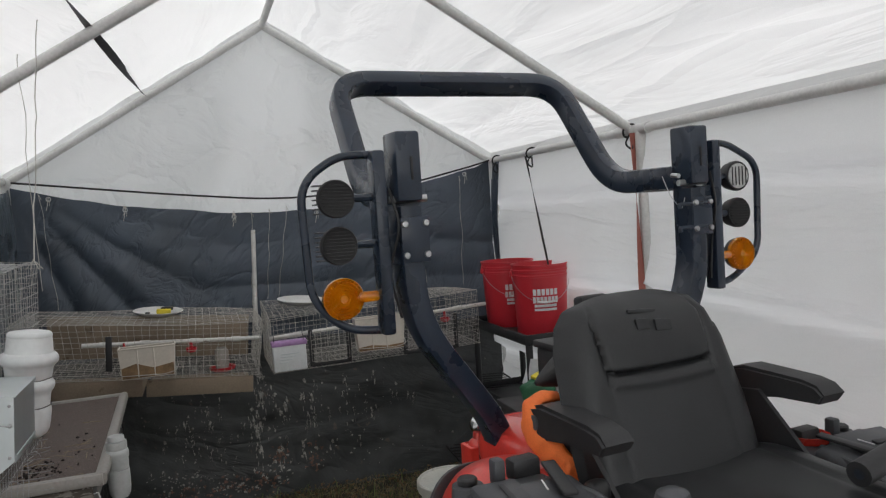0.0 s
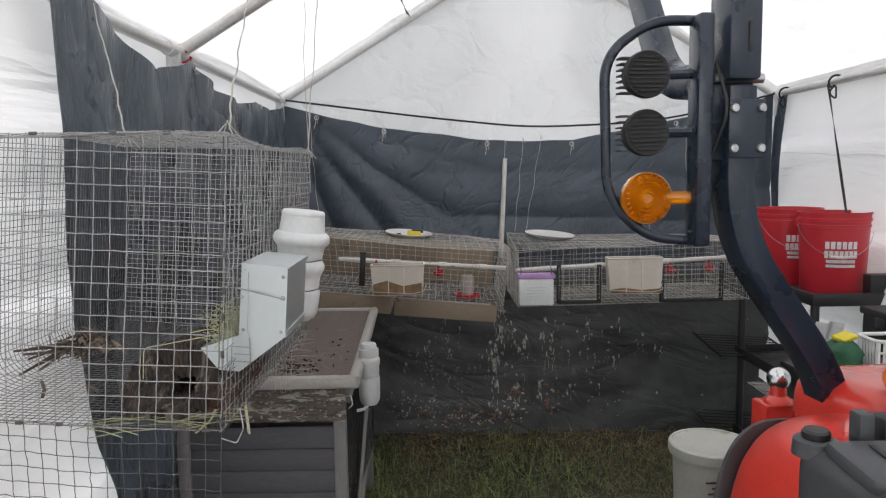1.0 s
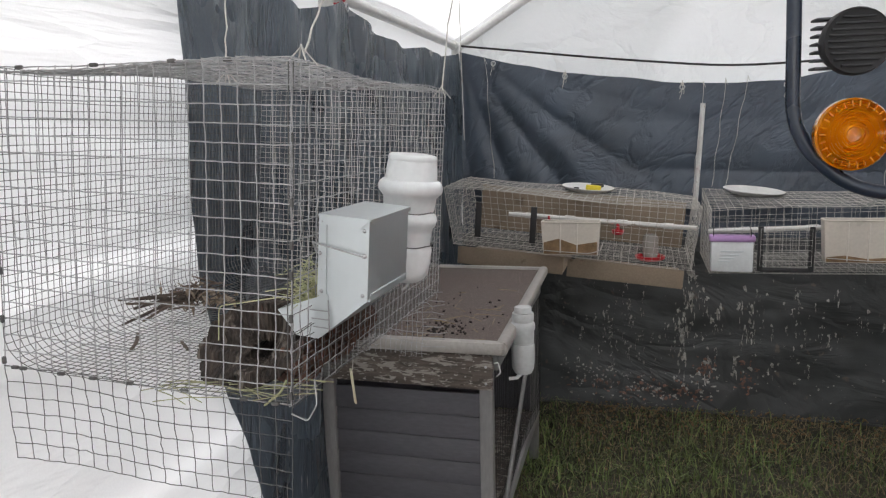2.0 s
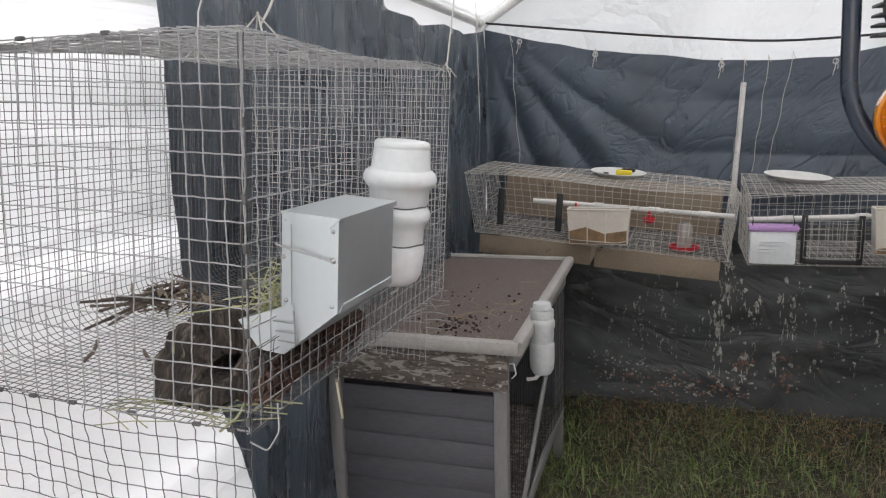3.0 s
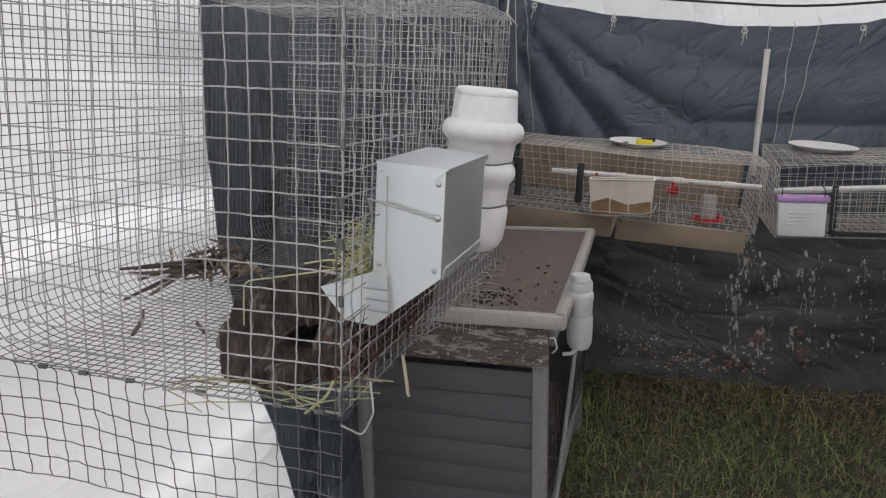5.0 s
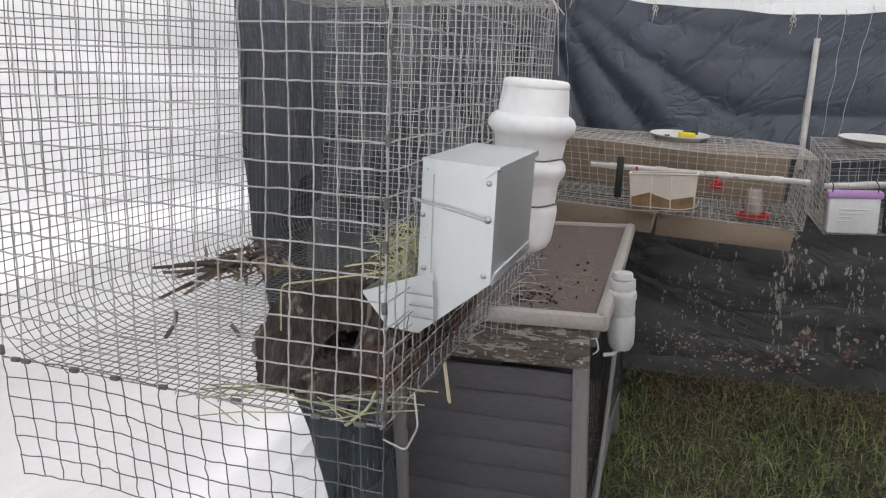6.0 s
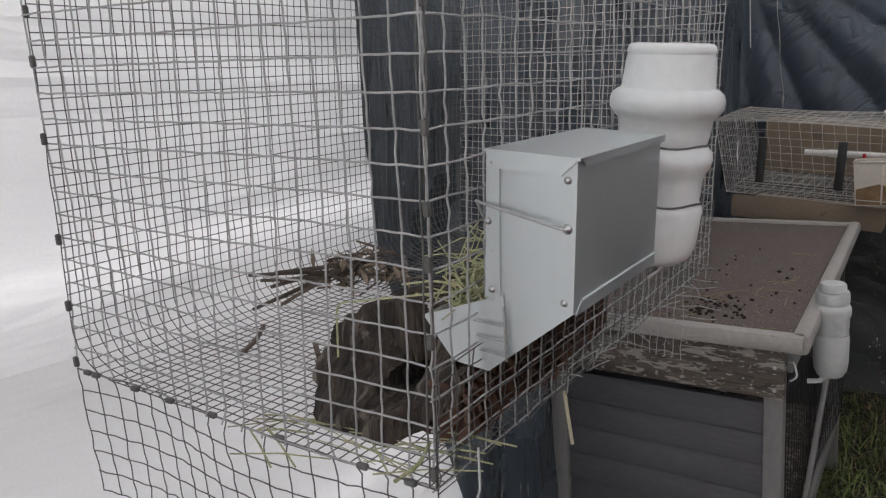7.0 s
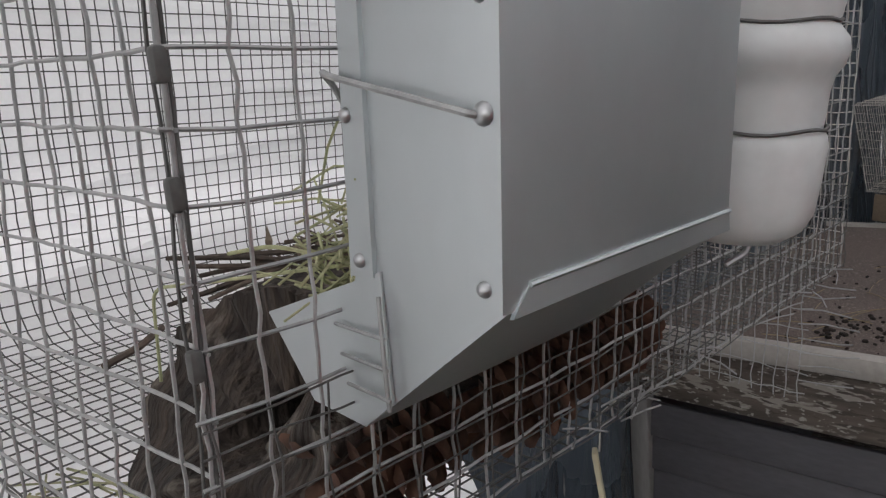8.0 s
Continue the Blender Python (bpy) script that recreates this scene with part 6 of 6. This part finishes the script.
bucket(2.485, 2.98, 0.80, -15, "bright red plastic bucket with white print and a wire handle")
bucket(2.455, 3.33, 0.80, -4, "red plastic bucket standing behind another on the shelf")
tb = thing("tool_case", (2.50, 2.62, 0.44), "black lidded plastic case beside the shelf", "case")
part("case_body", Geo().box((2.50, 2.45, 0.70), (0.22, 0.26, 0.18), 0.015), M_SHELF, tb)
part("lid", Geo().box((2.50, 2.45, 0.80), (0.235, 0.275, 0.03), 0.008), M_SHELF, tb)
part("stand", Geo().box((2.50, 2.45, 0.24), (0.20, 0.24, 0.70), 0.012), M_SHELF, tb)
part("latch", Geo().box((2.385, 2.45, 0.77), (0.012, 0.05, 0.04), 0.004), M_GREYPLASTIC, tb)
solid("small_box", Geo().box((2.585, 2.80, 0.865), (0.10, 0.06, 0.085), 0.006), M_RUBBER, "small black box on the shelf edge", "box")


bn = thing("storage_bin", (2.02, 1.98, GROUND), "tall dark plastic bin standing behind the mower", "bin")
part("bin_body", Geo().slab([(1.90, GROUND), (2.16, GROUND), (2.19, 0.70), (1.87, 0.70)], 1.86, 2.12), M_SHELF, bn)
part("rim", Geo().box((2.03, 1.99, 0.712), (0.35, 0.29, 0.025), 0.008), M_SHELF, bn)
solid("green_bag", lump((1.955, 1.95, 0.772), (0.068, 0.07, 0.060), 3), M_GREEN, "crumpled dark green bag on the storage bin", "bag", angle=180)
solid("yellow_packet", Geo().box((1.968, 1.95, 0.838), (0.06, 0.05, 0.014), 0.005, pose(0, 0, 0, 8, -12, 20)), M_YELLOW, "crumpled yellow packet on the green bag", "packet")
bk = thing("white_basket", (2.09, 1.95, 0.725), "white slotted plastic basket on the storage bin", "basket")
part("basket_rim", Geo().tube(fillet([(2.035, 1.89, 0.835), (2.15, 1.89, 0.835), (2.15, 2.0, 0.835), (2.035, 2.0, 0.835)], 0.02, closed=True), 0.006, 8, closed=True), M_CAP, bk)
for i in range(7):
    part("slat", Geo().box((2.04 + i * 0.0175, 1.891, 0.78), (0.009, 0.005, 0.105), 0.002), M_CAP, bk)
    part("slat", Geo().box((2.036, 1.895 + i * 0.0165, 0.78), (0.005, 0.009, 0.105), 0.002), M_CAP, bk)
for z in (0.735, 0.765, 0.80):
    part("rail", Geo().box((2.092, 1.889, z), (0.115, 0.004, 0.007), 0.001), M_CAP, bk)
solid("white_sheet", Geo().sheet(lambda u, v: (2.30 + 0.10 * u + 0.02 * math.sin(6 * v), 2.72 + 0.02 * math.sin(9 * u + 2 * v), 0.30 + 0.42 * v), 12, 16), M_FABRIC, "strip of white sheeting hanging at the shelf end", "sheeting", angle=180)
solid("wire_basket", Geo().wires(lambda u, v: (2.02 + u, 2.55, 0.30 + v), [0.016 * i for i in range(14)], [0.016 * i for i in range(11)], 0.0012, 3, 0.001)
      .wires(lambda u, v: (2.02 + u, 2.55 + v, 0.46), [0.016 * i for i in range(14)], [0.02 * i for i in range(11)], 0.0012, 3, 0.001).box((2.13, 2.64, 0.09), (0.20, 0.16, 0.40), 0.01), M_WIRE_QUAIL, "small galvanised mesh basket on a box", "basket")

pl = thing("pail", (1.785, 2.53, GROUND), "dirty white plastic pail with a snap-on lid", "pail")
pm = Matrix.Translation((1.785, 2.53, GROUND))
part("pail_body", Geo().lathe([(0.0005, 0), (0.128, 0.0), (0.132, 0.006), (0.147, 0.37), (0.15, 0.38), (0.0005, 0.38)], 48, pm), M_PAIL, pl)
part("lid", Geo().lathe([(0.150, 0.365), (0.160, 0.362), (0.163, 0.372), (0.163, 0.402), (0.158, 0.408), (0.150, 0.408), (0.146, 0.402), (0.132, 0.400), (0.125, 0.398), (0.05, 0.400), (0.0005, 0.401)], 48, pm), M_PAIL, pl, "ribbed white lid")
for k in range(5):
    part("label_bar", Geo().box((1.75 + 0.02 * (k % 2), 2.53 - 0.1435, GROUND + 0.30 - 0.022 * k), (0.075 - 0.01 * k, 0.004, 0.007), 0.001), M_GREYPLASTIC, pl)

# ---- grass ----
def blades(n, mat, name, lab, hmin, hmax, lean, width, dens):
    g = Geo()
    made = 0
    while made < n:
        x, y = random.uniform(0.1, 2.58), random.uniform(1.3, 3.86)
        if random.random() > dens(x, y):
            continue
        made += 1
        a, h = random.uniform(0, 2 * math.pi), random.uniform(hmin, hmax)
        l = random.gauss(0, lean) * h
        d = Vector((math.cos(a), math.sin(a), 0))
        s = Vector((-math.sin(a), math.cos(a), 0)) * width * random.uniform(0.6, 1.2)
        p = Vector((x, y, GROUND - 0.004))
        m1, tip = p + d * l * 0.35 + Vector((0, 0, h * 0.6)), p + d * l + Vector((0, 0, h * (1 - 0.25 * min(1, abs(l / h)))))
        g.add([p - s, p + s, m1 - s * 0.8, m1 + s * 0.8, tip], [(0, 1, 3, 2), (2, 3, 4)])
    tagged(part(name, g, mat, angle=180), lab, "grass", kind="stuff")


def patch(x, y):
    return 0.5 + 0.5 * nz(Vector((x * 2.2, y * 2.2, 11)))


def back_band(y):
    return max(0.0, min(1.0, (y - 3.15) / 0.5))


blades(15000, M_GRASS, "grass", "short green grass on the shelter floor", 0.015, 0.065, 0.95, 0.0026, lambda x, y: (0.35 + 0.9 * patch(x, y)) * (1 - 0.72 * back_band(y)) * (1 - 0.35 * (x > 1.5)))
blades(1700, M_GRASS_PALE, "tall_grass", "longer pale green grass blades in tufts", 0.04, 0.10, 1.1, 0.0024, lambda x, y: (patch(x, y) ** 2) * (1 - 0.7 * back_band(y)) * (1 - 0.6 * (x > 1.5)))
blades(11500, M_STRAW, "dead_grass", "dead straw and dry stalks among the grass", 0.008, 0.05, 1.8, 0.0016, lambda x, y: 0.35 + 0.9 * back_band(y) * (1.2 - patch(x, y)) + 0.25 * (x > 1.4) + 0.3 * (1 - patch(x, y)))
g = Geo()
for i in range(700):
    x, y = random.uniform(0.5, 2.3), 3.78 - abs(random.gauss(0, 0.28))
    s = random.uniform(0.004, 0.012)
    g.box((x, y, GROUND + 0.012 + random.uniform(0, 0.02)), (s * 1.6, s, s * 0.7), s * 0.3, pose(0, 0, 0, random.uniform(-30, 30), random.uniform(-30, 30), random.uniform(0, 180)), 1)
tagged(part("spilled_feed", g, M_FEED), "spilled brown feed and dung among the grass", "litter", kind="stuff")
